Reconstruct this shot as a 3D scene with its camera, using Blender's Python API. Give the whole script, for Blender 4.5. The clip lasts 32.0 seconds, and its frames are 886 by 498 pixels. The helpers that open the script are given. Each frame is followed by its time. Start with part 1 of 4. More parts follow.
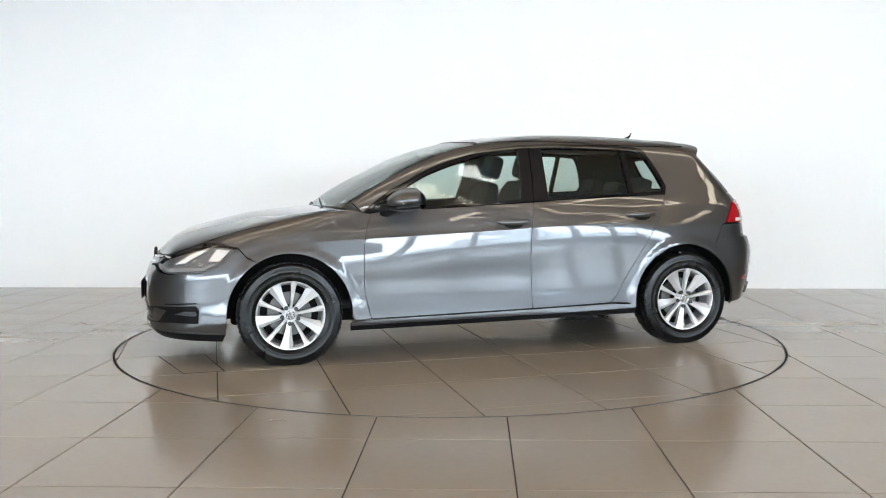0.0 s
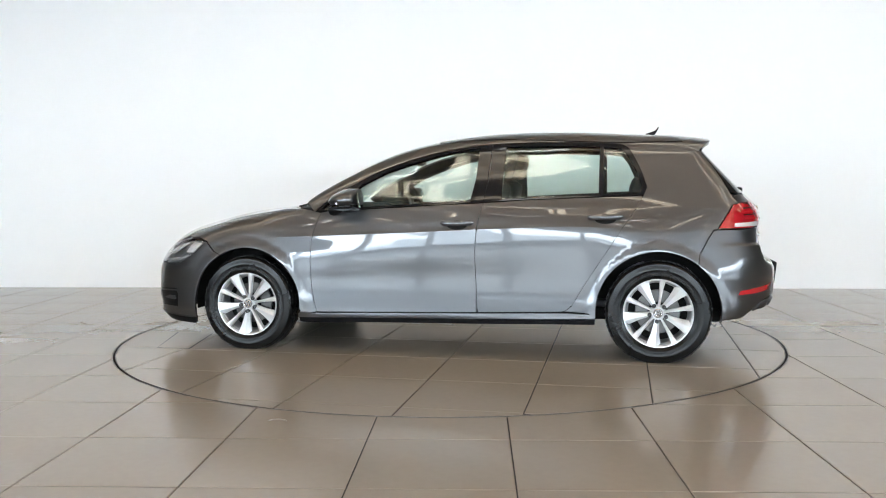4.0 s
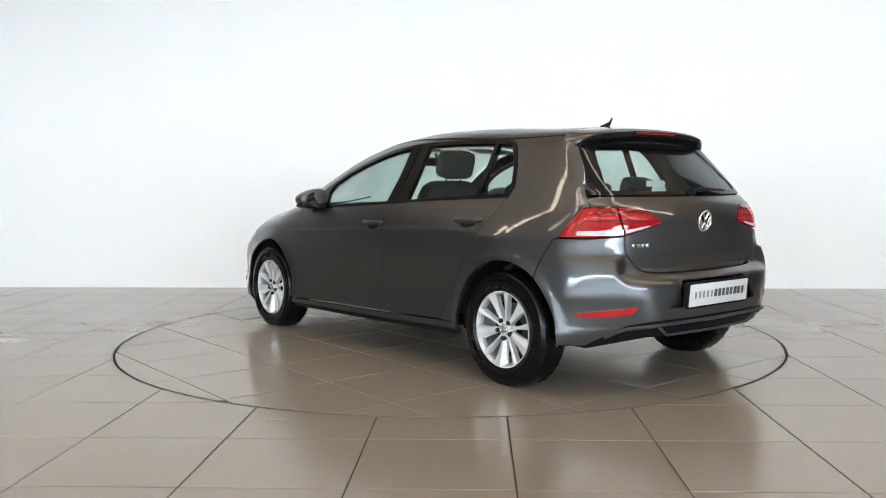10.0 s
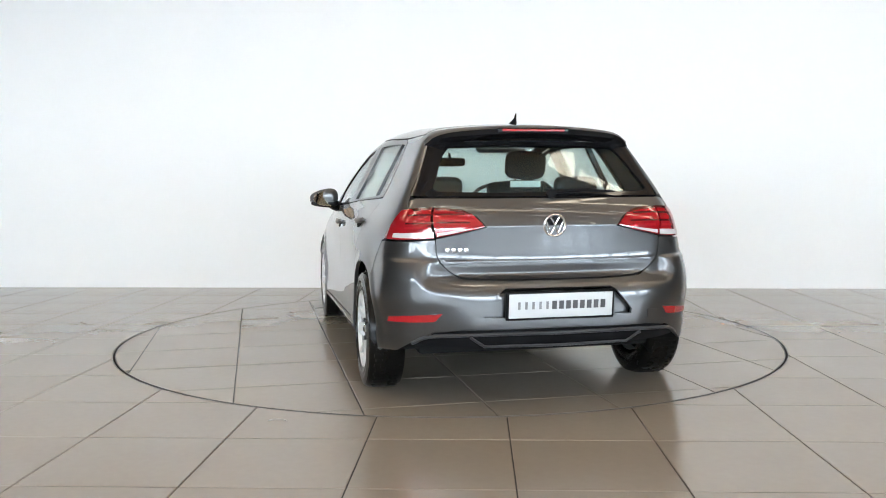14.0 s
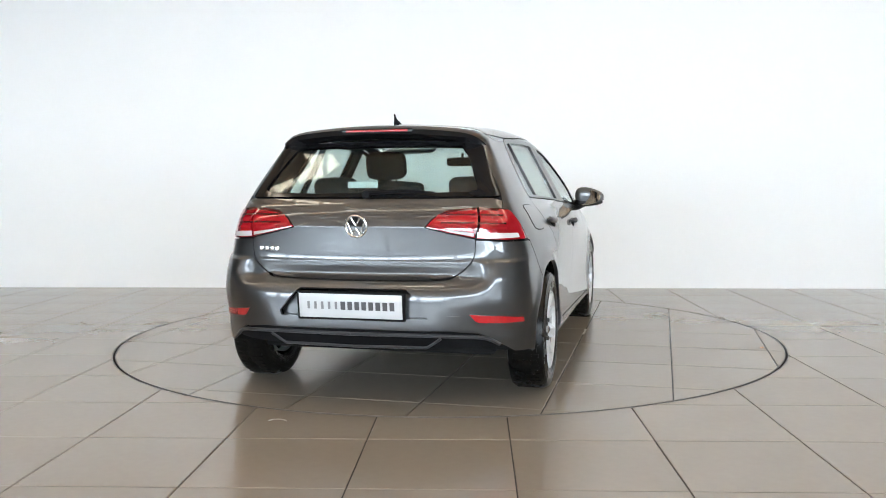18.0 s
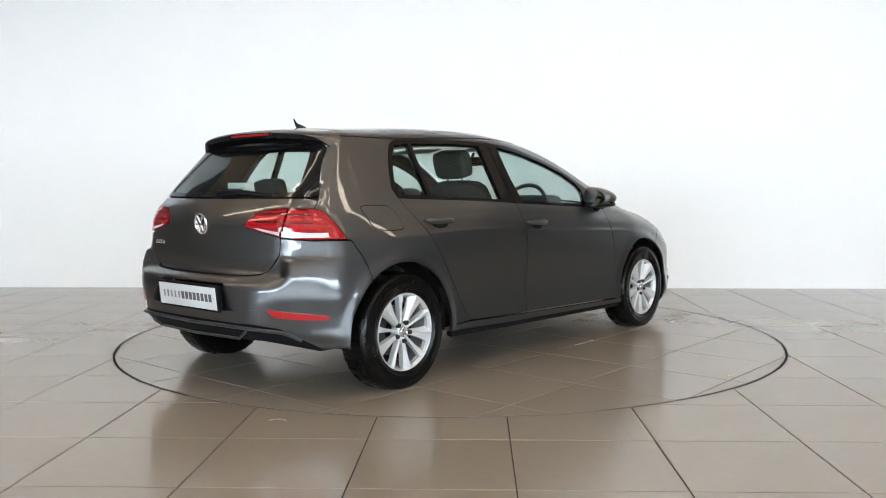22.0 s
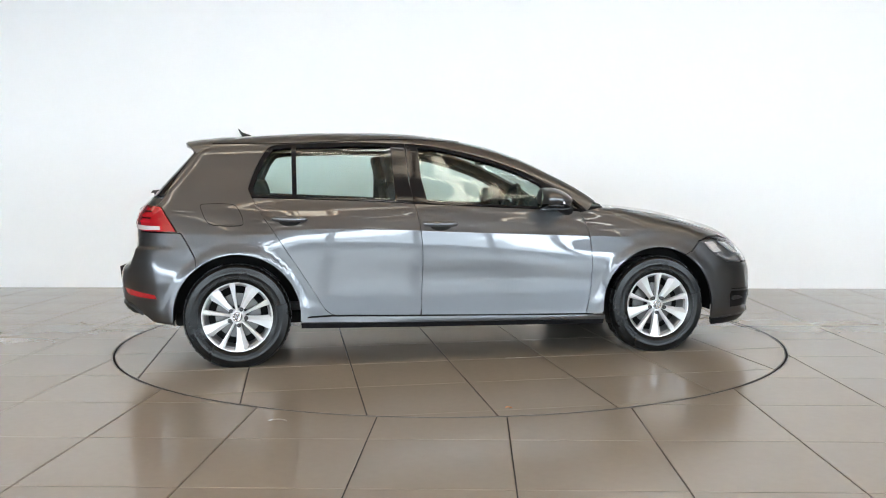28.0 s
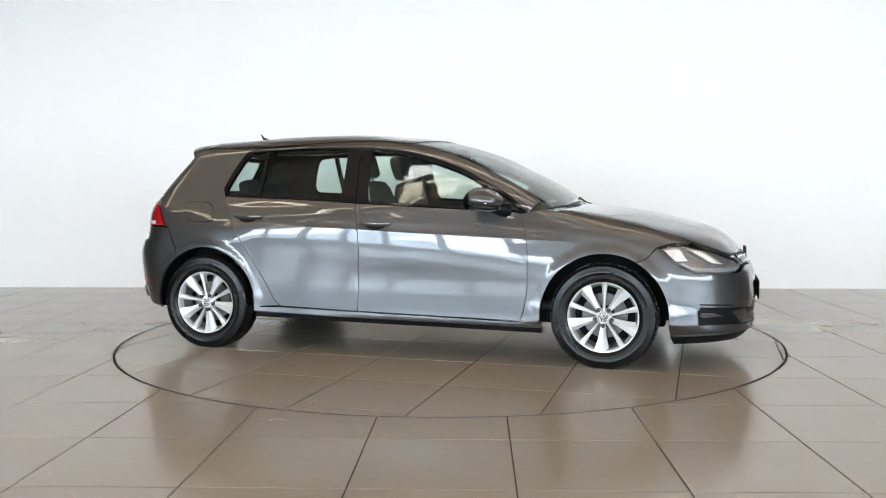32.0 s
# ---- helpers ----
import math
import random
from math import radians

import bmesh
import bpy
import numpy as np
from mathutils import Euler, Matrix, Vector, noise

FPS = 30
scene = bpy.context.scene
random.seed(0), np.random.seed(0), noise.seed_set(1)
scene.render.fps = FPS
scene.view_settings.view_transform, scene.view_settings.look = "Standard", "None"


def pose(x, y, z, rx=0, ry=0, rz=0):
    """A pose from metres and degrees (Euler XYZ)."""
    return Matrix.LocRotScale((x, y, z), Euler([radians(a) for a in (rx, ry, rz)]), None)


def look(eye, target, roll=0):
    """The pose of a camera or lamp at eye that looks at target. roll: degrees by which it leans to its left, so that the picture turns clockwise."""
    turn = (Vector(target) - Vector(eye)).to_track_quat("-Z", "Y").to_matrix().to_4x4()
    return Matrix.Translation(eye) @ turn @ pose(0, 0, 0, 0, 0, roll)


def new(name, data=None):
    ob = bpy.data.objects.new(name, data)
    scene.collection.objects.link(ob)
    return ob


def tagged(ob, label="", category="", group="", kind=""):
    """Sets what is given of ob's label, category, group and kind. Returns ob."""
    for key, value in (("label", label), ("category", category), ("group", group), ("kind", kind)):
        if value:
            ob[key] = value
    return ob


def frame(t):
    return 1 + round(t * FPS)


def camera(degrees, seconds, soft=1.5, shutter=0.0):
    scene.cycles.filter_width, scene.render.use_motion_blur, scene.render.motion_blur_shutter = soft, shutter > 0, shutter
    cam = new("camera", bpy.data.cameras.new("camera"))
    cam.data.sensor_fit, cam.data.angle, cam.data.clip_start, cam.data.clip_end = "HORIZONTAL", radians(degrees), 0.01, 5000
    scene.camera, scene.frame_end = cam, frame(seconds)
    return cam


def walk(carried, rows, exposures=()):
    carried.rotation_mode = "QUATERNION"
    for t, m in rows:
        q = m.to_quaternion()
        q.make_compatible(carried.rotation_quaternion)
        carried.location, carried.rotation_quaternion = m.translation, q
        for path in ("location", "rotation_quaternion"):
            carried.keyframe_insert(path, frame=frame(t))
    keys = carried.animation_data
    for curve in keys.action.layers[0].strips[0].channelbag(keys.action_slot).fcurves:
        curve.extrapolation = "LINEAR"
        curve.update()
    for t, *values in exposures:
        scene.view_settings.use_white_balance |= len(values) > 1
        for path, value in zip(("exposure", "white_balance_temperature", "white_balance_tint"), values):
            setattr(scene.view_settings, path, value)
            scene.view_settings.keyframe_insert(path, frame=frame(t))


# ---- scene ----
from mathutils.geometry import delaunay_2d_cdt

# the camera stands still before a turntable; x runs to the right, y away from it
EYE = Vector((0.0, -6.206, 1.065))
YAW, PITCH, ROLL = radians(-0.395), radians(4.133), -0.294
AIM = Vector((math.sin(YAW) * math.cos(PITCH), math.cos(YAW) * math.cos(PITCH), -math.sin(PITCH)))
cam = camera(54.19, 32.0, 1.0)
walk(cam, [(0.0, look(EYE, EYE + AIM, ROLL)), (32.0, look(EYE, EYE + AIM, ROLL))], [(0.0, 0.82), (32.0, 0.82)])

# ---- daylight: an overcast sky through the glazed front and the roof lights ----
world = bpy.data.worlds.new("world")
scene.world = world
world.use_nodes = True
wn = world.node_tree.nodes
sky = wn.new("ShaderNodeTexSky")
sky.sky_type, sky.sun_disc, sky.sun_elevation, sky.sun_rotation = "NISHITA", False, radians(40), radians(200)
wn["Background"].inputs["Strength"].default_value = 0.12
world.node_tree.links.new(sky.outputs[0], wn["Background"].inputs["Color"])


# ---- materials ----
def mat(name, base=(0.5, 0.5, 0.5), rough=0.5, metal=0.0, coat=0.0, grain=0.0, scale=40.0, bump=0.0, spread=0.0,
        island=False, vary=0.0, emit=0.0, coat_rough=0.02, stain=0.0):
    """A node material: base colour with grain and stains at two scales, relief and variation from piece to piece."""
    m = bpy.data.materials.new(name)
    m.use_nodes = True
    n, l = m.node_tree.nodes, m.node_tree.links
    p = n["Principled BSDF"]
    p.inputs["Base Color"].default_value = (*base, 1)
    p.inputs["Roughness"].default_value, p.inputs["Metallic"].default_value = rough, metal
    p.inputs["Coat Weight"].default_value, p.inputs["Coat Roughness"].default_value = coat, coat_rough
    if emit:
        p.inputs["Emission Color"].default_value, p.inputs["Emission Strength"].default_value = (*base, 1), emit
    if not (grain or bump or vary or stain or spread):
        return m
    co = n.new("ShaderNodeTexCoord")
    fine = n.new("ShaderNodeTexNoise")
    fine.inputs["Scale"].default_value, fine.inputs["Detail"].default_value = scale, 6
    l.new(co.outputs["Object"], fine.inputs["Vector"])
    big = n.new("ShaderNodeTexNoise")
    big.inputs["Scale"].default_value, big.inputs["Detail"].default_value = scale / 14, 4
    l.new(co.outputs["Object"], big.inputs["Vector"])

    def scaled(out, amount):
        k = n.new("ShaderNodeMath")
        k.operation = "MULTIPLY_ADD"
        l.new(out, k.inputs[0])
        k.inputs[1].default_value, k.inputs[2].default_value = amount, 1 - amount / 2
        return k.outputs[0]

    factor = None
    jobs = [(fine.outputs["Fac"], grain), (big.outputs["Fac"], stain)]
    if vary:
        jobs.append((n.new("ShaderNodeObjectInfo").outputs["Random"], vary))
    for out, amount in jobs:
        if not amount:
            continue
        v = scaled(out, amount)
        if factor is None:
            factor = v
        else:
            k = n.new("ShaderNodeMath")
            k.operation = "MULTIPLY"
            l.new(factor, k.inputs[0])
            l.new(v, k.inputs[1])
            factor = k.outputs[0]
    if factor is not None:
        mix = n.new("ShaderNodeVectorMath")
        mix.operation = "SCALE"
        mix.inputs[0].default_value = base
        l.new(factor, mix.inputs["Scale"])
        l.new(mix.outputs[0], p.inputs["Base Color"])
    if spread:
        k = n.new("ShaderNodeMath")
        k.operation = "MULTIPLY_ADD"
        l.new(big.outputs["Fac"], k.inputs[0])
        k.inputs[1].default_value, k.inputs[2].default_value = spread, rough - spread / 2
        l.new(k.outputs[0], p.inputs["Roughness"])
    if bump:
        b = n.new("ShaderNodeBump")
        b.inputs["Strength"].default_value, b.inputs["Distance"].default_value = 1.0, bump
        l.new(fine.outputs["Fac"], b.inputs["Height"])
        l.new(b.outputs[0], p.inputs["Normal"])
    return m


def glass_mat(name, tint, least=0.04, rough=0.0):
    """Tinted sheet glass: light passes straight through, and it mirrors more the more it is seen edge-on."""
    m = bpy.data.materials.new(name)
    m.use_nodes = True
    n, l = m.node_tree.nodes, m.node_tree.links
    n.remove(n["Principled BSDF"])
    clear, shine, mix, fr, power, gain = (n.new(k) for k in ("ShaderNodeBsdfTransparent", "ShaderNodeBsdfGlossy", "ShaderNodeMixShader", "ShaderNodeLayerWeight", "ShaderNodeMath", "ShaderNodeMath"))
    clear.inputs["Color"].default_value = (*tint, 1)
    shine.inputs["Roughness"].default_value = rough
    power.operation, gain.operation = "POWER", "MULTIPLY_ADD"
    power.inputs[1].default_value, gain.inputs[1].default_value, gain.inputs[2].default_value = 5.0, 0.9, least
    l.new(fr.outputs["Facing"], power.inputs[0])
    l.new(power.outputs[0], gain.inputs[0])
    l.new(gain.outputs[0], mix.inputs[0])
    l.new(clear.outputs[0], mix.inputs[1])
    l.new(shine.outputs[0], mix.inputs[2])
    l.new(mix.outputs[0], n["Material Output"].inputs["Surface"])
    return m


def dull(m, level):
    """Less sheen on rubber, felt and moulded plastic."""
    m.node_tree.nodes["Principled BSDF"].inputs["Specular IOR Level"].default_value = level


PAINT = mat("grey_metallic_paint", (0.083, 0.085, 0.089), 0.38, 0.9, 1.0, grain=0.25, scale=900, stain=0.04)
PAINT.node_tree.nodes["Principled BSDF"].inputs["Coat IOR"].default_value = 1.5
BLACK_GLOSS = mat("gloss_black_trim", (0.008, 0.008, 0.009), 0.06)
BLACK = mat("black_plastic", (0.008, 0.008, 0.009), 0.45, grain=0.3, scale=250, bump=0.0003)
SATIN = mat("satin_dark_plastic", (0.04, 0.041, 0.044), 0.38, grain=0.2, scale=300, bump=0.0002)
LINER = mat("dark_felt_liner", (0.012, 0.012, 0.012), 0.9, grain=0.3, scale=90)
TYRE = mat("black_tyre_rubber", (0.003, 0.003, 0.003), 0.27, grain=0.35, scale=60, bump=0.0002, spread=0.15)
ALLOY = mat("silver_alloy", (0.64, 0.645, 0.65), 0.45, 0.4, 0.4, grain=0.06, scale=400)
STEEL = mat("brake_steel", (0.12, 0.117, 0.114), 0.42, 0.9, grain=0.3, scale=120)
for dark, sheen in ((TYRE, 0.24), (LINER, 0.05), (BLACK, 0.07), (SATIN, 0.25), (BLACK_GLOSS, 0.25)):
    dull(dark, sheen)
CHROME = mat("chrome", (0.85, 0.85, 0.86), 0.06, 1.0)
BADGE = mat("satin_chrome", (0.74, 0.745, 0.75), 0.24, 0.9)
RED = mat("red_lens", (0.30, 0.005, 0.010), 0.10, 0.0, 0.9)
RED_BRIGHT = mat("bright_red_reflector", (0.40, 0.010, 0.016), 0.10, 0.1, 1.0)
RED_DARK = mat("dark_red_lens", (0.07, 0.003, 0.005), 0.1, 0.0, 0.6)
CLEAR_LENS = mat("clear_white_lens", (0.58, 0.56, 0.56), 0.14, 0.1, 0.8)
STRIP_GREY = mat("pale_grey_light_strip", (0.36, 0.36, 0.365), 0.2, 0.2, 0.8)
LAMP_DARK = mat("silver_lamp_housing", (0.14, 0.145, 0.15), 0.3, 0.4, 0.3)
CAP_GREY = mat("grey_centre_cap", (0.35, 0.355, 0.36), 0.35, 0.3)
REFLECTOR = mat("bright_lamp_reflector", (0.86, 0.86, 0.87), 0.22, 0.45)
BOLT = mat("dark_wheel_bolt", (0.03, 0.03, 0.032), 0.4, 0.3)
WHITE_PLASTIC = mat("white_number_plate", (0.54, 0.545, 0.55), 0.35, grain=0.04, scale=60)
LEAF = mat("dry_leaf", (0.38, 0.15, 0.05), 0.7, grain=0.5, scale=200)
PALE_SCRAP = mat("pale_scrap", (0.36, 0.33, 0.29), 0.6, grain=0.3, scale=150)
PALE_INK = mat("mid_grey_print", (0.20, 0.20, 0.205), 0.5)
GREY_INK = mat("dark_grey_print", (0.07, 0.07, 0.075), 0.5)
CLOTH = mat("charcoal_seat_cloth", (0.035, 0.036, 0.038), 0.9, grain=0.5, scale=160, bump=0.001)
TRIM_IN = mat("dark_cabin_trim", (0.03, 0.031, 0.033), 0.7, grain=0.3, scale=140, bump=0.0005)
LINING = mat("pale_headliner", (0.36, 0.36, 0.35), 0.9, grain=0.2, scale=180, bump=0.0005)
GLASS = glass_mat("green_tinted_glass", (0.865, 0.925, 0.91), 0.028)
GLASS_REAR = glass_mat("green_tinted_rear_glass", (0.86, 0.925, 0.915), 0.04)
HEAD_GLASS = glass_mat("clear_lamp_cover", (0.97, 0.975, 0.98))
MIRROR = mat("mirror_glass", (0.8, 0.82, 0.82), 0.02, 1.0)
WALL_PAINT = mat("white_wall_paint", (0.86, 0.87, 0.88), 0.75, grain=0.02, scale=30, stain=0.015, bump=0.0004)
TILE = mat("taupe_porcelain_tile", (0.246, 0.216, 0.179), 0.19, grain=0.10, scale=22, stain=0.08, vary=0.05, spread=0.07)
# same tile colour, made rougher out of view to cut glare on the doors
TILE_FAR = mat("matt_far_tile", (0.246, 0.216, 0.179), 0.30, grain=0.10, scale=22, stain=0.10)
JOINT = mat("dark_grout", (0.027, 0.024, 0.022), 0.8, grain=0.4, scale=120)
RIM_STEEL = mat("worn_steel_edging", (0.17, 0.155, 0.14), 0.42, 0.6, grain=0.4, scale=50)
GAP_BLACK = mat("black_gap", (0.01, 0.01, 0.01), 0.9, grain=0.3, scale=60)
dull(JOINT, 0.12)
dull(GAP_BLACK, 0.1)
CEIL = mat("beige_ceiling_boards", (0.84, 0.61, 0.41), 0.8, grain=0.1, scale=20, stain=0.1)
BEAM = mat("brown_steel_beam", (0.60, 0.44, 0.30), 0.6, grain=0.2, scale=30)
TUBE = mat("lit_tube", (1.0, 0.98, 0.94), 0.5, emit=9.0)
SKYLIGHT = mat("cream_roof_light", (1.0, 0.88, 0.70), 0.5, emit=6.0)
BARREL = mat("grey_rim_barrel", (0.30, 0.30, 0.305), 0.45, 0.6, grain=0.2, scale=90)
FAR_WALL = mat("dim_showroom_wall", (0.075, 0.072, 0.070), 0.8, grain=0.1, scale=12, stain=0.15)
PANE = mat("daylit_pane", (0.80, 0.91, 1.0), 0.3, emit=12.0)
# daylight on the forecourt is put in as the glow of an upright sheet
YARD = mat("daylit_forecourt", (0.74, 0.88, 1.0), 0.8, emit=4.6)
MULLION = mat("grey_aluminium_frame", (0.25, 0.25, 0.26), 0.4, 0.6, grain=0.1, scale=60)


# ---- mesh helpers ----
def mesh_ob(name, verts, faces, mats, parent=None, smooth=False, slots=None, label="", kind=""):
    me = bpy.data.meshes.new(name)
    me.from_pydata([tuple(v) for v in verts], [], [tuple(f) for f in faces])
    for m in (mats if isinstance(mats, (list, tuple)) else [mats]):
        me.materials.append(m)
    if slots is not None:
        me.polygons.foreach_set("material_index", slots)
    if smooth:
        me.polygons.foreach_set("use_smooth", [True] * len(me.polygons))
    me.update()
    ob = new(name, me)
    if parent:
        ob.parent = parent
    if label or kind:
        tagged(ob, label, kind=kind)
    return ob


def part(name, bm, material, parent=None, label="", smooth=True, sharp=35):
    """One bmesh becomes one mesh object under a thing or a part."""
    me = bpy.data.meshes.new(name)
    bmesh.ops.recalc_face_normals(bm, faces=bm.faces)
    for f in bm.faces:
        f.smooth = smooth
    for e in bm.edges:
        if len(e.link_faces) == 2 and e.calc_face_angle(0) > radians(sharp):
            e.smooth = False
    bm.to_mesh(me)
    bm.free()
    me.materials.append(material)
    ob = new(name, me)
    if parent:
        ob.parent = parent
    if label:
        tagged(ob, label)
    return ob


def box_bm(sx, sy, sz, at=(0, 0, 0), bevel=0.0, seg=2, m=None, bm=None):
    b = bmesh.new()
    bmesh.ops.create_cube(b, size=1.0, matrix=Matrix.Diagonal((sx, sy, sz, 1)))
    if bevel:
        bmesh.ops.bevel(b, geom=b.edges[:], offset=bevel, segments=seg, affect="EDGES", profile=0.5)
    bmesh.ops.transform(b, matrix=Matrix.Translation(at) @ (m or Matrix()), verts=b.verts)
    return b


def lathe(profile, n=48, axis="y", cap=False):
    """Turns (r, a) pairs about an axis; a runs along that axis."""
    verts, faces = [], []
    for r, a in profile:
        for i in range(n):
            c, s = math.cos(2 * math.pi * i / n), math.sin(2 * math.pi * i / n)
            verts.append((r * c, a, r * s) if axis == "y" else (r * c, r * s, a))
    for j in range(len(profile) - 1):
        for i in range(n):
            k = (i + 1) % n
            faces.append((j * n + i, j * n + k, (j + 1) * n + k, (j + 1) * n + i))
    if cap:
        faces.append(tuple(range(n)))
        faces.append(tuple(range((len(profile) - 1) * n, len(profile) * n)))
    bm = bmesh.new()
    vs = [bm.verts.new(v) for v in verts]
    for f in faces:
        bm.faces.new([vs[i] for i in f])
    return bm


def tube(points, radius, n=8):
    """A round bar along points."""
    pts = [Vector(p) for p in points]
    bm, rings = bmesh.new(), []
    for i, p in enumerate(pts):
        d = (pts[min(i + 1, len(pts) - 1)] - pts[max(i - 1, 0)]).normalized()
        a = d.cross(Vector((0, 0, 1)) if abs(d.z) < 0.9 else Vector((1, 0, 0))).normalized()
        b = d.cross(a)
        r = radius[i] if isinstance(radius, (list, tuple)) else radius
        rings.append([bm.verts.new(p + r * (math.cos(t) * a + math.sin(t) * b)) for t in (2 * math.pi * k / n for k in range(n))])
    for q, w in zip(rings, rings[1:]):
        for k in range(n):
            bm.faces.new((q[k], q[(k + 1) % n], w[(k + 1) % n], w[k]))
    bm.faces.new(rings[0])
    bm.faces.new(rings[-1])
    return bm


# ---- the hall ----
GRID_TURN, GRID_O, TILE_S, DISC_R = radians(-1.83), Vector((-1.538, -1.967)), 0.604, 2.270
UX, UY = Vector((math.cos(GRID_TURN), math.sin(GRID_TURN))), Vector((-math.sin(GRID_TURN), math.cos(GRID_TURN)))
HALL_X, HALL_BACK, HALL_Z, GLAZED = 11.0, -15.0, 5.4, -8.4
WALL_TURN = radians(-3.0)


def slab(name, x0, x1, y0, y1, z0, z1, material, label="", kind="structure", turn=None):
    bm = box_bm(x1 - x0, y1 - y0, z1 - z0, ((x0 + x1) / 2, (y0 + y1) / 2, (z0 + z1) / 2))
    ob = part(name, bm, material, smooth=False)
    if turn:
        ob.matrix_world = turn
    return tagged(ob, label, kind=kind)


def hall():
    wall_pose = pose(0, 2.845, 0, 0, 0, math.degrees(WALL_TURN))
    slab("wall_north", -5.9, 5.9, 0.0, 0.25, -0.1, HALL_Z + 0.3, WALL_PAINT, "plain matt white painted showroom wall", turn=wall_pose)
    for x0, x1 in ((-13.5, -5.9), (5.9, 13.5)):
        slab("wall_north", x0, x1, 0.05, 0.25, -0.1, HALL_Z + 0.3, FAR_WALL, "dim grey wall beyond the white display wall", turn=wall_pose)
    # side walls: solid beside the turntable, glazed towards the front
    for nm, q in (("wall_west", -1), ("wall_east", 1)):
        x0, x1 = sorted((q * HALL_X, q * (HALL_X + 0.25)))
        slab(nm, x0, x1, GLAZED, 4.2, -0.1, HALL_Z + 0.3, FAR_WALL, "dim grey painted showroom side wall")
        low = slab(nm, x0, x1, HALL_BACK, GLAZED, -0.1, 0.95, FAR_WALL, "low grey sill wall under the side glazing")
        slab("trim", x0, x1, HALL_BACK, GLAZED, 3.3, HALL_Z + 0.3, FAR_WALL, "grey header wall above the side glazing")
        for k in range(1, 4):
            part("post", box_bm(0.2, 0.16, 2.6, (q * (HALL_X + 0.12), HALL_BACK + k * (GLAZED - HALL_BACK) / 4, 2.0), 0.008), MULLION, low)
        x0, x1 = sorted((q * (HALL_X + 1.30), q * (HALL_X + 1.35)))
        slab("backdrop", x0, x1, HALL_BACK - 1, GLAZED + 1, 1.95, 5.0, PANE, "bright overcast sky outside the side glazing")
        slab("backdrop", x0, x1, HALL_BACK - 1, GLAZED + 1, -0.5, 1.95, YARD, "daylit grey forecourt outside the side glazing")
    slab("ceiling", -HALL_X - 0.25, HALL_X + 0.25, HALL_BACK, 4.2, HALL_Z, HALL_Z + 0.2, CEIL, "beige boarded showroom ceiling")
    # the glazed front behind the camera, with a sill wall, posts and a header
    front = slab("wall_south", -HALL_X - 0.25, HALL_X + 0.25, HALL_BACK - 0.25, HALL_BACK, -0.1, 0.95, FAR_WALL, "low grey sill wall under the glazed front")
    slab("trim", -HALL_X - 0.25, HALL_X + 0.25, HALL_BACK - 0.25, HALL_BACK, 3.3, HALL_Z + 0.3, FAR_WALL, "grey header wall above the glazed front")
    n = 10
    for i in range(n + 1):
        x = -HALL_X + i * 2 * HALL_X / n
        part("post", box_bm(0.18, 0.2, 2.6, (x, HALL_BACK - 0.12, 2.0), 0.008), MULLION, front)
    slab("backdrop", -HALL_X - 2, HALL_X + 2, HALL_BACK - 1.3, HALL_BACK - 1.25, 1.95, 5.0, PANE, "bright overcast sky outside the glazed front")
    slab("backdrop", -HALL_X - 2, HALL_X + 2, HALL_BACK - 1.3, HALL_BACK - 1.25, -0.5, 1.95, YARD, "daylit grey forecourt outside the glazed front")
    # beams across the ceiling, roof lights and tubes
    for y in (-13.0, -10.6, -8.2, -5.9, -4.3, -2.35, -0.35, 1.6):
        ob = part("ceiling_beam", box_bm(2 * HALL_X, 0.16, 0.34, (0, 0, 0), 0.01), BEAM)
        ob.location = (0, y, HALL_Z - 0.17)
        tagged(ob, "brown painted steel beam under the ceiling", "beam", "ceiling beams")
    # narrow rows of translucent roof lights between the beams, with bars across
    skew = Matrix.Rotation(WALL_TURN, 4, "Z")
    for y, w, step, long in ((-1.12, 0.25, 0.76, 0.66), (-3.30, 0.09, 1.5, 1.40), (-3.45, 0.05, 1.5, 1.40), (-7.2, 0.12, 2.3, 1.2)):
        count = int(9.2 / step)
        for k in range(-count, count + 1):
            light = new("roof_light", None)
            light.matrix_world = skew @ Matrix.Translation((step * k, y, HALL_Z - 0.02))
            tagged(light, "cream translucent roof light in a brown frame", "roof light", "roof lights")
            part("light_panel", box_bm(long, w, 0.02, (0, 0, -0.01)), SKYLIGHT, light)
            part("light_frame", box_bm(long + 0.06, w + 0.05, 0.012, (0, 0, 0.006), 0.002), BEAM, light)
    for y, wide, row in ((-5.1, 0.09, (-6.3, -4.5, -2.7, -0.9, 0.9, 2.7, 4.5, 6.3)), (-2.92, 0.10, (-4.6, -2.3, 0.0, 2.3, 4.6))):
        for x in row:
            fix = new("ceiling_light", None)
            fix.location = (x, y, HALL_Z - 0.058)
            tagged(fix, "long white lit ceiling light with a steel housing", "ceiling light", "ceiling lights")
            part("housing", box_bm(0.9, wide + 0.08, 0.08, (0, 0, 0.02), 0.01), MULLION, fix)
            part("diffuser", box_bm(0.8, wide, 0.03, (0, 0, -0.035)), TUBE, fix)


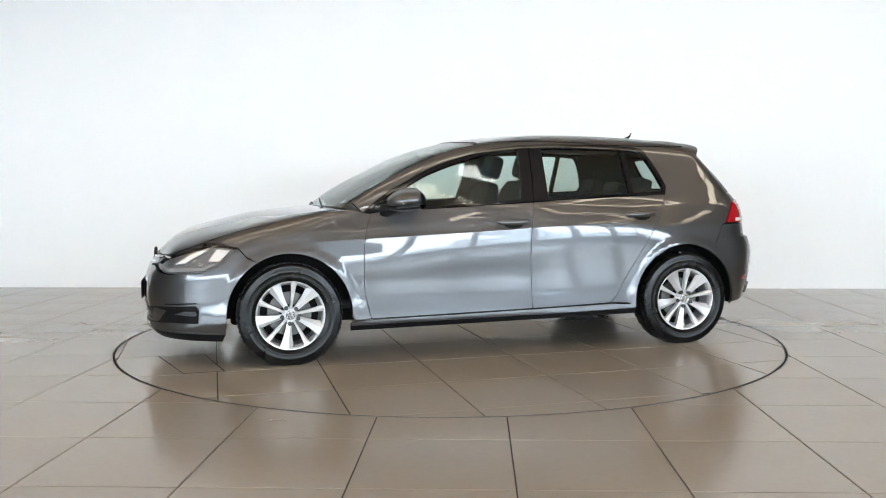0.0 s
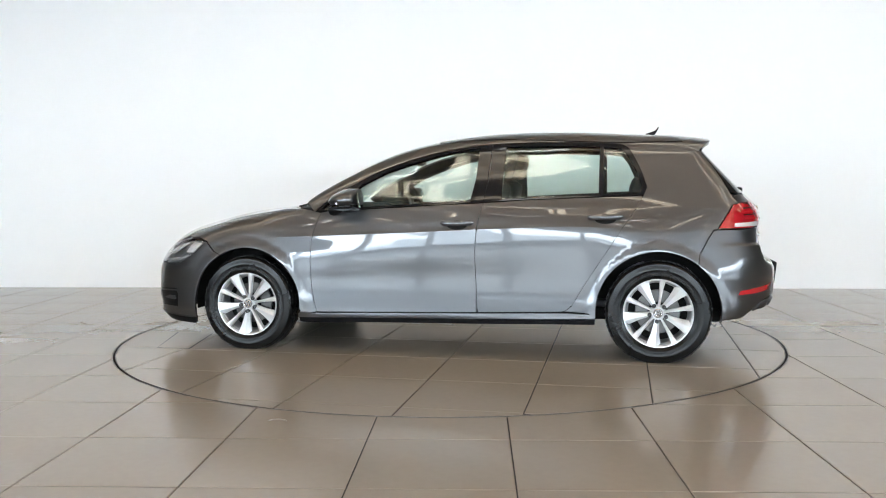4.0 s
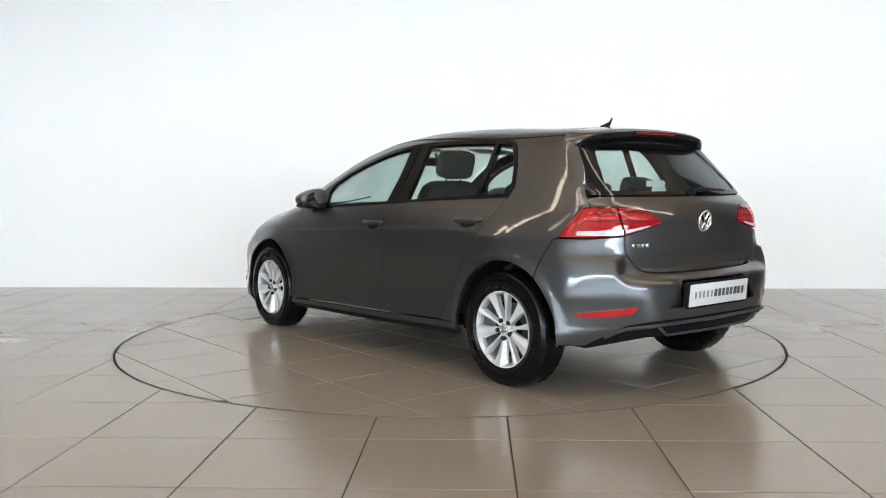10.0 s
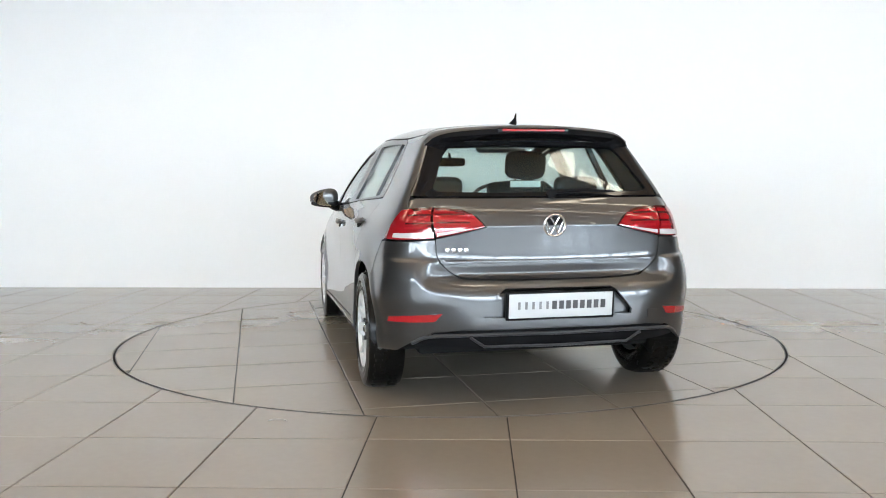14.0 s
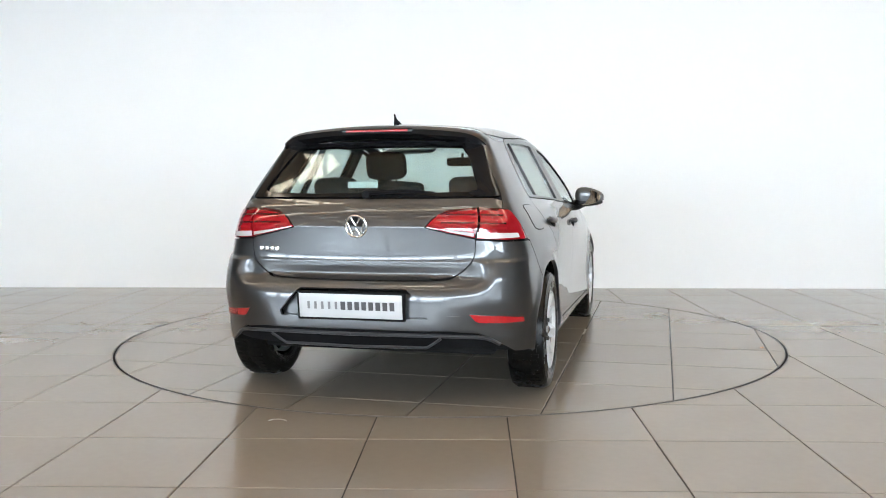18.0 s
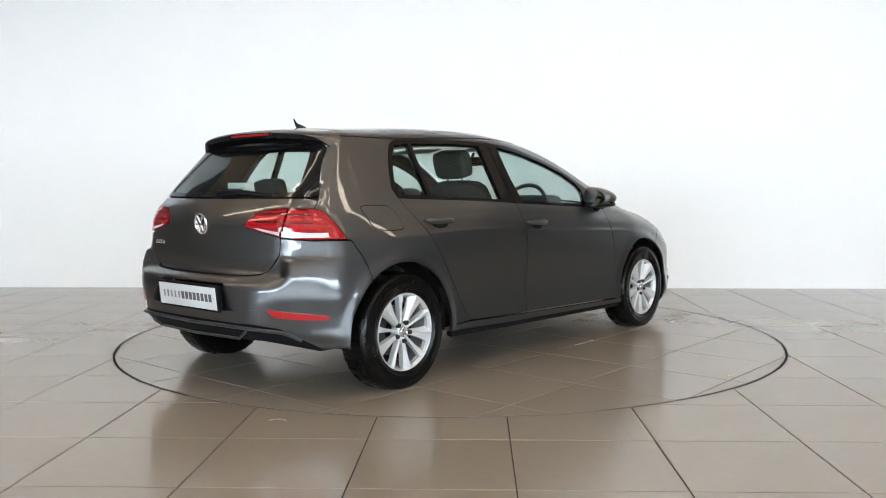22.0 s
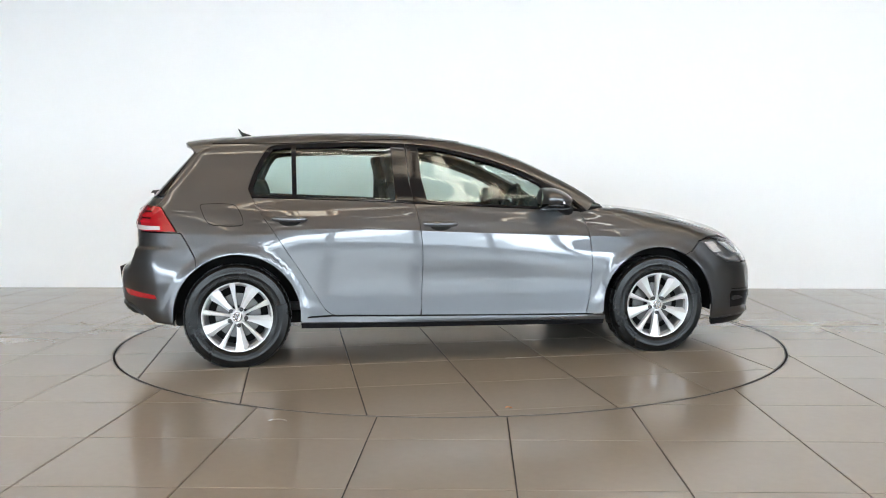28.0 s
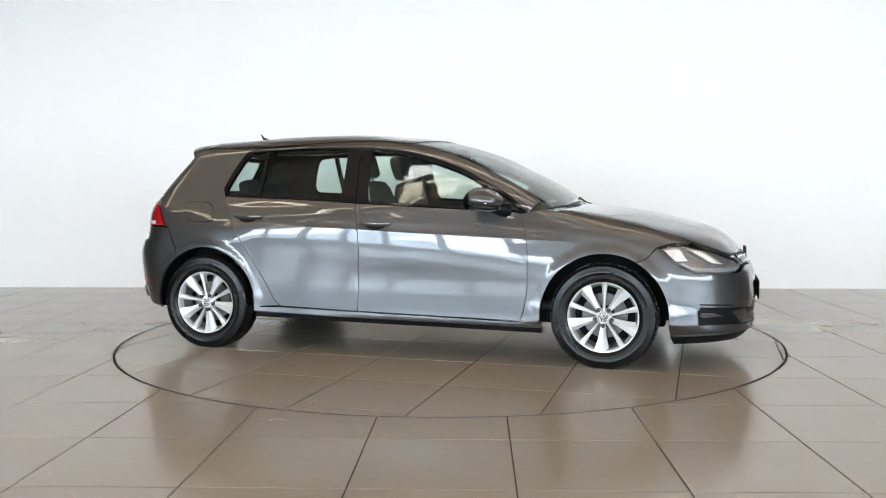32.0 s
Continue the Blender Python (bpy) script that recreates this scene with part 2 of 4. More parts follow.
def tile_bm(poly, depth=0.014, ease=0.0035):
    """A tile from its outline: a top face with an eased edge, and sides."""
    bm = bmesh.new()
    c = sum((Vector(p) for p in poly), Vector((0, 0))) / len(poly)
    rings = []
    for z, k in ((-depth, 0.0), (-0.0015, 0.0), (0.0, ease)):
        ring = []
        for p in poly:
            p = Vector(p)
            d = (c - p)
            ring.append(bm.verts.new((*(p + d.normalized() * k), z)))
        rings.append(ring)
    m = len(poly)
    for a, b in zip(rings, rings[1:]):
        for i in range(m):
            bm.faces.new((a[i], a[(i + 1) % m], b[(i + 1) % m], b[i]))
    bm.faces.new(rings[-1])
    return bm


def clip_poly(poly, inside, radius):
    """A square's part inside or outside a circle about the origin, as an outline."""
    dense, n = [], 14
    for i in range(len(poly)):
        a, b = Vector(poly[i]), Vector(poly[(i + 1) % len(poly)])
        dense += [a.lerp(b, k / n) for k in range(n)]
    keep = [(p.length < radius) == inside for p in dense]
    if all(keep):
        return poly
    if not any(keep):
        return None
    out, m = [], len(dense)
    start = next(i for i in range(m) if keep[i] and not keep[i - 1])

    def cross(p, q):
        lo, hi = 0.0, 1.0
        for _ in range(24):
            mid = (lo + hi) / 2
            if (p.lerp(q, mid).length < radius) == (p.length < radius):
                lo = mid
            else:
                hi = mid
        return p.lerp(q, lo)

    out.append(cross(dense[start - 1], dense[start]))
    i = start
    while keep[i % m]:
        out.append(dense[i % m])
        i += 1
    out.append(cross(dense[i % m], dense[i % m - 1]))
    a0, a1 = math.atan2(out[-1].y, out[-1].x), math.atan2(out[0].y, out[0].x)
    d = (a1 - a0 + math.pi) % (2 * math.pi) - math.pi
    out += [Vector((radius * math.cos(a0 + d * k / 9), radius * math.sin(a0 + d * k / 9))) for k in range(1, 9)]
    area = sum(p.x * q.y - q.x * p.y for p, q in zip(out, out[1:] + out[:1])) / 2
    return out if abs(area) > 0.002 else None


def floor():
    base = slab("floor", -HALL_X, HALL_X, HALL_BACK, 4.0, -0.12, -0.0060, JOINT, "taupe porcelain floor tiles with dark grout joints")
    # the slab's top is the grout bed; the disc's pit is cut by the ring parts that lie on it
    half = TILE_S / 2 - 0.0027
    square = [(-half, -half), (half, -half), (half, half), (-half, half)]
    whole = part("tile", tile_bm(square), TILE, base, smooth=False)
    used = False
    rest_v, rest_f, rest_s = [], [], []
    for i in range(-17, 23):
        for j in range(-9, 23):
            c = GRID_O + UX * TILE_S * (i + 0.5) - UY * TILE_S * (j + 0.5)
            if c.y > 3.6 or c.y < HALL_BACK or abs(c.x) > HALL_X:
                continue
            corners = [c + UX * a + UY * b for a, b in square]
            near = -8 <= i <= 12 and -8 <= j <= 5
            poly = clip_poly(corners, False, DISC_R + 0.0095) if c.length < DISC_R + 0.6 else corners
            if poly is None:
                continue
            if poly is corners:
                if near:
                    ob = whole if not used else new("tile", whole.data)
                    used = True
                    ob.parent = base
                    ob.matrix_local = Matrix.Translation((c.x, c.y, 0)) @ Matrix.Rotation(GRID_TURN, 4, "Z")
                else:
                    k = len(rest_v)
                    rest_v += [(p.x, p.y, 0.0) for p in corners] + [(p.x, p.y, -0.014) for p in corners]
                    rest_f.append((k, k + 1, k + 2, k + 3))
                    rest_s += [1 if c.y < -6.6 else 0] * 5
                    rest_f += [(k + a, k + (a + 1) % 4, k + 4 + (a + 1) % 4, k + 4 + a) for a in range(4)]
            else:
                local = [p - c for p in poly]
                ob = part("tile", tile_bm(local), TILE, base, smooth=False)
                ob.matrix_local = Matrix.Translation((c.x, c.y, 0))
    mesh_ob("far_tiles", rest_v, rest_f, [TILE, TILE_FAR], base, slots=rest_s, kind="stuff")


def turntable():
    disc = new("turntable", None)
    tagged(disc, "round tiled car turntable set flush in the floor", "turntable")
    part("deck", lathe([(0.01, -0.005), (DISC_R - 0.012, -0.005), (DISC_R - 0.012, -0.02)], 128, "z"), JOINT, disc, smooth=False)
    part("rim", lathe([(DISC_R - 0.0100, 0.0005), (DISC_R - 0.0080, 0.0005), (DISC_R - 0.0075, -0.02)], 160, "z"), RIM_STEEL, disc, "worn steel edging round the disc")
    half = 0.3 - 0.0032
    for i in range(-5, 6):
        for j in range(-4, 6):
            c = Vector((-0.17 + 0.6 * (i + 0.5), 0.27 + 0.606 * (j - 0.5)))
            square = [c + Vector((a * half, b * (half + 0.003))) for a, b in ((-1, -1), (1, -1), (1, 1), (-1, 1))]
            poly = clip_poly(square, True, DISC_R - 0.0095)
            if poly is None:
                continue
            poly = [Vector(p) for p in poly]
            ob = part("tile", tile_bm([p - c for p in poly]), TILE, disc, smooth=False)
            ob.location = (c.x, c.y, 0)
    # a skewed cut piece in the outer row of tiles, with open joints
    quad = [Vector(q) for q in ((1.985, 0.280), (1.818, 0.862), (1.590, 0.862), (1.712, 0.280))]
    mid = sum(quad, Vector((0, 0))) / 4
    for nm, m, z in (("cut_joint", JOINT, 0.0007), ("cut_tile", TILE, 0.0016)):
        b = bmesh.new()
        kx, ky = (1.05, 1.012) if nm == "cut_joint" else (0.975, 0.994)
        b.faces.new([b.verts.new((mid.x + (q - mid).x * kx, mid.y + (q - mid).y * ky, z)) for q in quad])
        part(nm, b, m, disc, smooth=False)
    # a chipped length of joint, showing pale
    chip = bmesh.new()
    rnd, low, high = random.Random(8), [], []
    for k in range(13):
        x = 0.182 + 0.02 * k
        low.append(chip.verts.new((x, -0.949 - 0.006 * rnd.random(), 0.0012)))
        high.append(chip.verts.new((x, -0.938 + 0.010 * rnd.random() * (k % 3 > 0), 0.0012)))
    for k in range(12):
        chip.faces.new((low[k], low[k + 1], high[k + 1], high[k]))
    part("chipped_joint", chip, PALE_SCRAP, disc, "pale chipped edge of a tile joint", smooth=False)
    return disc


def leaf():
    """A small dry leaf that lies on the disc and turns with it."""
    bm = bmesh.new()
    rows = []
    for i in range(7):
        u = i / 6
        w = 0.011 * math.sin(math.pi * (0.08 + 0.84 * u)) * (1 + 0.3 * math.sin(9 * u))
        rows.append([bm.verts.new((0.034 * (u - 0.5), v * w, 0.0025 + 0.006 * abs(v) * u + 0.003 * math.sin(5 * u))) for v in (-1, 0, 1)])
    for a, b in zip(rows, rows[1:]):
        for k in range(2):
            bm.faces.new((a[k], a[k + 1], b[k + 1], b[k]))
    ob = part("leaf", bm, LEAF)
    return tagged(ob, "small curled dry orange-brown leaf on the turntable tiles", "leaf")


def thread():
    """A bit of pale thread on the tiles before the disc."""
    pts = [(-0.045, -0.012, 0.003), (-0.03, 0.004, 0.003), (-0.008, 0.010, 0.004), (0.014, 0.006, 0.003), (0.03, -0.006, 0.003), (0.038, -0.020, 0.003)]
    ob = part("thread", tube(pts, 0.0022, 6), PALE_SCRAP)
    ob.location = (-0.782, -2.312, 0.0)
    return tagged(ob, "short curled pale thread lying on the floor tiles", "thread")


def ring_gap():
    """The dark slot round the disc, with a thin steel angle on the floor's side."""
    ring = part("trim", lathe([(DISC_R - 0.0080, -0.0028), (DISC_R + 0.0080, -0.0028)], 160, "z"), GAP_BLACK, smooth=False)
    tagged(ring, "dark slot round the turntable", kind="structure")
    edge = part("trim", lathe([(DISC_R + 0.0075, -0.003), (DISC_R + 0.0075, 0.0006), (DISC_R + 0.0100, 0.0006)], 160, "z"), RIM_STEEL, smooth=False)
    tagged(edge, "thin worn steel edging of the turntable pit", kind="structure")




# ---- the car's shape: side, top, front and rear sheets, blended round the edges ----
def pchip(xs, ys):
    """A smooth curve through given stations, without overshoot."""
    x, y = np.array(xs, float), np.array(ys, float)
    h, d = np.diff(x), np.diff(y) / np.diff(x)
    m = np.zeros_like(y)
    w1, w2 = 2 * h[1:] + h[:-1], h[1:] + 2 * h[:-1]
    ok = d[1:] * d[:-1] > 0
    m[1:-1][ok] = ((w1 + w2)[ok]) / (w1[ok] / d[:-1][ok] + w2[ok] / d[1:][ok])
    m[0], m[-1] = d[0], d[-1]

    def f(q):
        q = np.asarray(q, float)
        i = np.clip(np.searchsorted(x, q) - 1, 0, len(h) - 1)
        t = (q - x[i]) / h[i]
        out = ((1 + 2 * t) * (1 - t) ** 2 * y[i] + t * (1 - t) ** 2 * h[i] * m[i]
               + t * t * (3 - 2 * t) * y[i + 1] + t * t * (t - 1) * h[i] * m[i + 1])
        return np.where(q < x[0], y[0] + (q - x[0]) * m[0], np.where(q > x[-1], y[-1] + (q - x[-1]) * m[-1], out))
    return f


AXLE, HUB_Z = 1.315, 0.300
SHOULDER = pchip((.10, .18, .22, .25, .27, .30, .33, .36, .385, .42, .46, .50, .54, .58, .64, .68, .72, .75, .774, .779, .784, .80, .84, .88, .92, .965, 1.02, 1.10, 1.20, 1.30, 1.36, 1.44),
    (.80, .850, .872, .8765, .8760, .8743, .8720, .8695, .8674, .8658, .8656, .8668, .8700, .8745, .8805, .8820, .8808, .8790, .8772, .8766, .8742, .8685, .8558, .840, .824, .799, .769, .727, .674, .623, .592, .533))
WIDTH = pchip((.10, .18, .24, .27, .295, .32, .345, .38, .42, .46, .52, .58, .64, .70, .78, .84, .88, .92, .965, 1.02, 1.10, 1.20, 1.30, 1.36, 1.44),
    (.80, .846, .869, .8800, .8765, .8725, .8675, .862, .861, .863, .868, .874, .880, .884, .872, .854, .840, .824, .799, .769, .727, .674, .623, .592, .533))
TAPER_LOW = pchip((-2.150, -1.950, -1.750, -1.550, -1.300, -.800, .000, .600, 1.200, 1.500, 1.700, 1.900, 2.150),
    (-.182, -.121, -.046, -.026, -.016, -.014, -.014, -.011, -.005, -.009, -.027, -.065, -.144))
TAPER_MID = pchip((-2.100, -1.800, -1.640, -1.500, -1.200, -.800, .000, .800, 1.200, 1.620, 1.900, 2.150),
    (-.182, -.105, -.079, -.060, -.031, -.021, -.019, -.029, -.044, -.072, -.128, -.201))
TAPER_TOP = pchip((-2.100, -1.900, -1.500, -1.000, -.500, .000, .500, 1.000, 1.300, 2.100),
    (-.167, -.117, -.060, -.046, -.022, -.001, -.012, -.045, -.082, -.193))
CREASE = pchip((-1.3, -.98, -.8, -.28, -.1, .42, .9, 1.3), (.80, .813, .818, .802, .792, .769, .749, .73))
TOP = pchip((-1.850, -1.620, -1.450, -1.260, -1.070, -.900, -.700, -.500, -.300, -.100, .120, .300, .500, .700, .900, 1.050, 1.100, 1.160, 1.300, 1.500, 1.700, 1.900, 2.000, 2.080, 2.140, 2.200, 2.300),
    (1.338, 1.374, 1.397, 1.405, 1.416, 1.425, 1.430, 1.431, 1.425, 1.408, 1.381, 1.342, 1.276, 1.180, 1.079, .982, .942, .937, .924, .900, .856, .804, .771, .717, .671, .596, .435))
REAR = pchip((.18, .23, .285, .36, .44, .51, .556, .59, .612, .626, .64, .68, .704, .716, .73, .80, .872, .886, .92, .96, 1.0, 1.08, 1.16, 1.24, 1.31, 1.42),
    (-1.905, -1.972, -2.025, -2.058, -2.064, -2.065, -2.060, -2.042, -2.008, -1.984, -1.961, -1.967, -1.9705, -1.968, -1.967, -1.970, -1.9735, -1.970, -1.957, -1.931, -1.890, -1.816, -1.738, -1.660, -1.596, -1.500))
REAR_OUT = pchip((.18, .23, .285, .36, .44, .51, .556, .60, .64, .68, .706, .715, .73, .80, .87, .92, 1.42),
    (-1.905, -1.972, -2.025, -2.058, -2.065, -2.064, -2.058, -2.048, -2.034, -2.017, -2.004, -1.980, -1.974, -1.971, -1.970, -1.957, -1.50))
FRONT = pchip((.100, .140, .180, .220, .270, .320, .400, .460, .520, .600, .660, .750),
    (2.001, 2.108, 2.162, 2.185, 2.165, 2.184, 2.194, 2.190, 2.183, 2.158, 2.120, 2.045))


def side_y(x, z):
    a, b = np.clip((z - .5) / .25, 0, 1), np.clip((z - .75) / .25, 0, 1)
    a, b = a * a * (3 - 2 * a), b * b * (3 - 2 * b)
    fade = np.clip((x + 1.30) / .35, 0, 1) * np.clip((1.20 - x) / .35, 0, 1)
    near = np.clip((z - .45) / .22, 0, 1) * np.clip((1.0 - z) / .14, 0, 1)
    zs = z - (CREASE(x) - .779) * near * near * (3 - 2 * near)
    y = WIDTH(z) * (1 - fade) + SHOULDER(zs) * fade + TAPER_LOW(x) * (1 - a) + a * (TAPER_MID(x) * (1 - b) + TAPER_TOP(x) * b)
    for ax in (AXLE, -AXLE):
        r = np.hypot(x - ax, z - HUB_Z)
        y = y + .011 * np.exp(-(np.abs(r - .368) / .042) ** 3) * np.clip((z - .15) / .2, 0, 1)
    return y


def top_z(x, y):
    k = np.interp(x, (-.3, .2, .6, 1.05, 1.3, 2.15), (-0.009, 0.190, 0.163, 0.229, 0.144, 0.214))
    c = np.interp(x, (-1.8, -1.2, 0, .5, 1.1, 1.4, 2.1), (0.120, 0.112, 0.104, 0.076, 0.024, 0.073, 0.147))
    return TOP(x + k * y * y) - c * y * y


def rear_x(y, z):
    k = np.interp(z, (.2, .55, .64, .95, 1.3), (0.168, 0.151, 0.134, 0.221, 0.175))
    w = np.clip((np.abs(y) - .566) / .11, 0, 1) * (z < .9)
    w = w * w * (3 - 2 * w)
    return REAR(z) * (1 - w) + REAR_OUT(z) * w + k * y * y


def front_x(y, z):
    return FRONT(z) - 0.190 * y * y - 0.205 * y ** 4


def smax(a, b, r):
    h = np.clip(r - np.abs(a - b), 0, None) / r
    return np.maximum(a, b) + h * h * r / 4


def field(p):
    """Below zero inside the car's skin, about metres from it outside."""
    x, y, z = p[:, 0], np.abs(p[:, 1]), p[:, 2]
    f = smax(y - side_y(x, z), rear_x(y, z) - x, np.interp(z, (.3, .6, .9, 1.05, 1.3), (0.383, 0.260, 0.181, 0.109, 0.062)))
    f = smax(f, x - front_x(y, z), 0.276)
    top = (z - top_z(x, y)) * np.interp(x, (-.1, .2, .9, 1.1), (1, .9, .86, 1))
    return smax(f, top, np.interp(x, (-1.7, -.2, .4, 1.0, 1.3, 2.1), (0.091, 0.090, 0.094, 0.033, 0.112, 0.126)))


def gradient(p, e=.0015):
    g = np.stack([(field(p + d) - field(p - d)) for d in np.eye(3) * e], -1)
    return g / np.linalg.norm(g, axis=1, keepdims=True)


def cast(o, d, far):
    lo, hi = np.zeros(len(o)), np.full(len(o), far)
    for _ in range(34):
        mid = (lo + hi) / 2
        inside = field(o + d * mid[:, None]) < 0
        lo, hi = np.where(inside, mid, lo), np.where(inside, hi, mid)
    return o + d * lo[:, None]


def rays(kind, uv):
    u, v, n = uv[:, 0], uv[:, 1], len(uv)
    zero, one = np.zeros(n), np.ones(n)
    if kind == "S":
        return np.stack([u, .2 + zero, v], -1), np.stack([zero, one, zero], -1), 1.2
    if kind == "T":
        return np.stack([u, v, .45 + zero], -1), np.stack([zero, zero, one], -1), 1.4
    if kind == "R":
        return np.stack([-1.0 + zero, u, v], -1), np.stack([-one, zero, zero], -1), 1.6
    if kind == "F":
        return np.stack([1.4 + zero, u, v], -1), np.stack([one, zero, zero], -1), 1.2
    if kind == "P":
        a = v / .7
        return np.stack([u, zero, .8 + zero], -1), np.stack([zero, np.cos(a), np.sin(a)], -1), 1.6
    a = u / .75
    if kind == "Q":
        return np.stack([-1.35 + zero, zero, v], -1), np.stack([-np.cos(a), np.sin(a), zero], -1), 1.5
    return np.stack([1.3 + zero, zero, v], -1), np.stack([np.cos(a), np.sin(a), zero], -1), 1.5


def flat(kind, p):
    x, y, z = p[:, 0], p[:, 1], p[:, 2]
    return np.stack({"S": (x, z), "T": (x, y), "R": (y, z), "F": (y, z), "P": (x, .7 * np.arctan2(z - .8, y)),
                     "Q": (.75 * np.arctan2(y, -(x + 1.35)), z), "G": (.75 * np.arctan2(y, x - 1.3), z)}[kind], -1)


def on(kind, *pts):
    """Points of the skin, from their places in the side (S: x, z), top (T: x, y), rear (R: y, z) or front (F: y, z) view."""
    return list(cast(*rays(kind, np.array(pts, float))))


def bend(pts, n=5):
    """A smooth line through points of the skin."""
    p = [np.asarray(q, float) for q in pts]
    p = [2 * p[0] - p[1]] + p + [2 * p[-1] - p[-2]]
    out = []
    for a, b, c, d in zip(p, p[1:], p[2:], p[3:]):
        for k in range(n):
            t = k / n
            out.append(.5 * (2 * b + (c - a) * t + (2 * a - 5 * b + 4 * c - d) * t * t + (3 * b - a - 3 * c + d) * t ** 3))
    return out + [p[-2]]


def arch(ax, r, a0, a1, n=22):
    """Points of a wheel arch in the side view, by angle in degrees from straight ahead over the top."""
    return on("S", *[(ax + r * math.cos(radians(a)), HUB_Z + r * math.sin(radians(a))) for a in np.linspace(a0, a1, n)])


def mirrored(pts):
    return [np.asarray(p) * (1, -1, 1) for p in reversed(pts)]


def in_poly(q, poly):
    x, y = q[:, 0], q[:, 1]
    inside = np.zeros(len(q), bool)
    a = poly
    b = np.roll(poly, -1, 0)
    for (x0, y0), (x1, y1) in zip(a, b):
        if y0 == y1:
            continue
        c = (y0 > y) != (y1 > y)
        inside ^= c & (x < (x1 - x0) * (y - y0) / (y1 - y0) + x0)
    return inside


def dense(poly, step):
    out = []
    for a, b in zip(poly, np.roll(poly, -1, 0)):
        k = max(1, int(math.ceil(np.linalg.norm(b - a) / step)))
        out += [a + (b - a) * i / k for i in range(k)]
    return np.array(out)


def inset(poly, d):
    e = np.roll(poly, -1, 0) - poly
    e = e / (np.linalg.norm(e, axis=1, keepdims=True) + 1e-9)
    area = np.sum(poly[:, 0] * np.roll(poly[:, 1], -1) - np.roll(poly[:, 0], -1) * poly[:, 1])
    n = np.stack([-e[:, 1], e[:, 0]], -1) * (1 if area > 0 else -1)
    v = n + np.roll(n, 1, 0)
    v = v / np.maximum(np.sum(v * v, 1, keepdims=True) / 2, .4)
    return poly + v * d


def panel(name, kind, outline, material, parent, side=1, h=.03, gap=.002, lift=0.0, depth=.016, holes=(), lines=(),
          label="", back=None, fold=None):
    """A shell of the car's skin inside an outline, with folded edges and an inner face; side -1 mirrors it."""
    poly = dense(inset(dense(flat(kind, np.array(outline)), h * .8), gap), h * .8)
    hs = [dense(inset(dense(flat(kind, np.array(q)), h * .8), -gap), h * .8) for q in holes]
    lo, hi = poly.min(0), poly.max(0)
    gx, gy = np.meshgrid(np.arange(lo[0] + h / 2, hi[0], h), np.arange(lo[1] + h / 2, hi[1], h))
    inner = np.stack([gx.ravel() + (np.arange(gx.size) // gx.shape[1] % 2) * h / 2, gy.ravel()], -1)
    rows = []
    for q in lines:
        f = flat(kind, np.array(q))
        rows.append(np.concatenate([a + (b - a) * np.linspace(0, 1, max(1, int(np.linalg.norm(b - a) / (h * .6))), endpoint=False)[:, None] for a, b in zip(f, f[1:])]))
    if rows:
        rows = np.concatenate(rows)
        inner = inner[np.min(np.linalg.norm(inner[:, None] - rows[None], axis=2), 1) > h * .45]
        inner = np.concatenate([inner, rows])
    ok = in_poly(inner, poly)
    for q in hs:
        ok &= ~in_poly(inner, q)
    for q in [poly] + hs:
        ok &= np.min(np.linalg.norm(inner[:, None] - q[None], axis=2), 1) > h * .35
    inner = inner[ok]
    pts, edges = [], []
    for q in [poly] + hs:
        k = len(pts)
        pts += list(q)
        edges += [(k + i, k + (i + 1) % len(q)) for i in range(len(q))]
    pts += list(inner)
    vo, _, fo, _, _, _ = delaunay_2d_cdt([Vector(p) for p in pts], edges, [], 1, 1e-7)
    uv = np.array([tuple(v) for v in vo])
    cen = np.array([uv[list(f)].mean(0) for f in fo])
    good = in_poly(cen, poly)
    for q in hs:
        good &= ~in_poly(cen, q)
    faces = [tuple(f) for f, g in zip(fo, good) if g]
    p = cast(*rays(kind, uv))
    nrm = gradient(p)
    top, low = p + nrm * lift, p + nrm * (lift - depth)
    a, b, c = (top[[f[i] for f in faces]] for i in range(3))
    fn = np.cross(b - a, c - a)
    flip = np.sum(fn * nrm[[f[0] for f in faces]], 1) < 0
    faces = [tuple(reversed(f)) if q else f for f, q in zip(faces, flip)]
    n = len(top)
    count = {}
    for f in faces:
        for e in zip(f, f[1:] + f[:1]):
            count[e] = 1
    border = [e for e in count if (e[1], e[0]) not in count]
    verts, normals = [top], [nrm]
    all_faces, slots = list(faces), [0] * len(faces)
    verts.append(low)
    normals.append(-nrm)
    all_faces += [tuple(n + i for i in reversed(f)) for f in faces]
    slots += [1] * len(faces)
    sv, sn = [], []
    for i, j in border:
        t = top[j] - top[i]
        out = np.cross(t, nrm[i])
        out = out / (np.linalg.norm(out) + 1e-12)
        k = 2 * n + len(sv)
        sv += [top[i], top[j], low[j], low[i]]
        sn += [out] * 4
        all_faces.append((k + 3, k + 2, k + 1, k))
        slots.append(0)
    verts.append(np.array(sv))
    normals.append(np.array(sn))
    v, nn = np.concatenate(verts), np.concatenate(normals)
    if side < 0:
        v, nn = v * (1, -1, 1), nn * (1, -1, 1)
        all_faces = [tuple(reversed(f)) for f in all_faces]
    ob = mesh_ob(name, v, all_faces, [material, back or TRIM_IN], parent, True, slots, label)
    ob.data.normals_split_custom_set_from_vertices([tuple(q) for q in nn])
    return ob


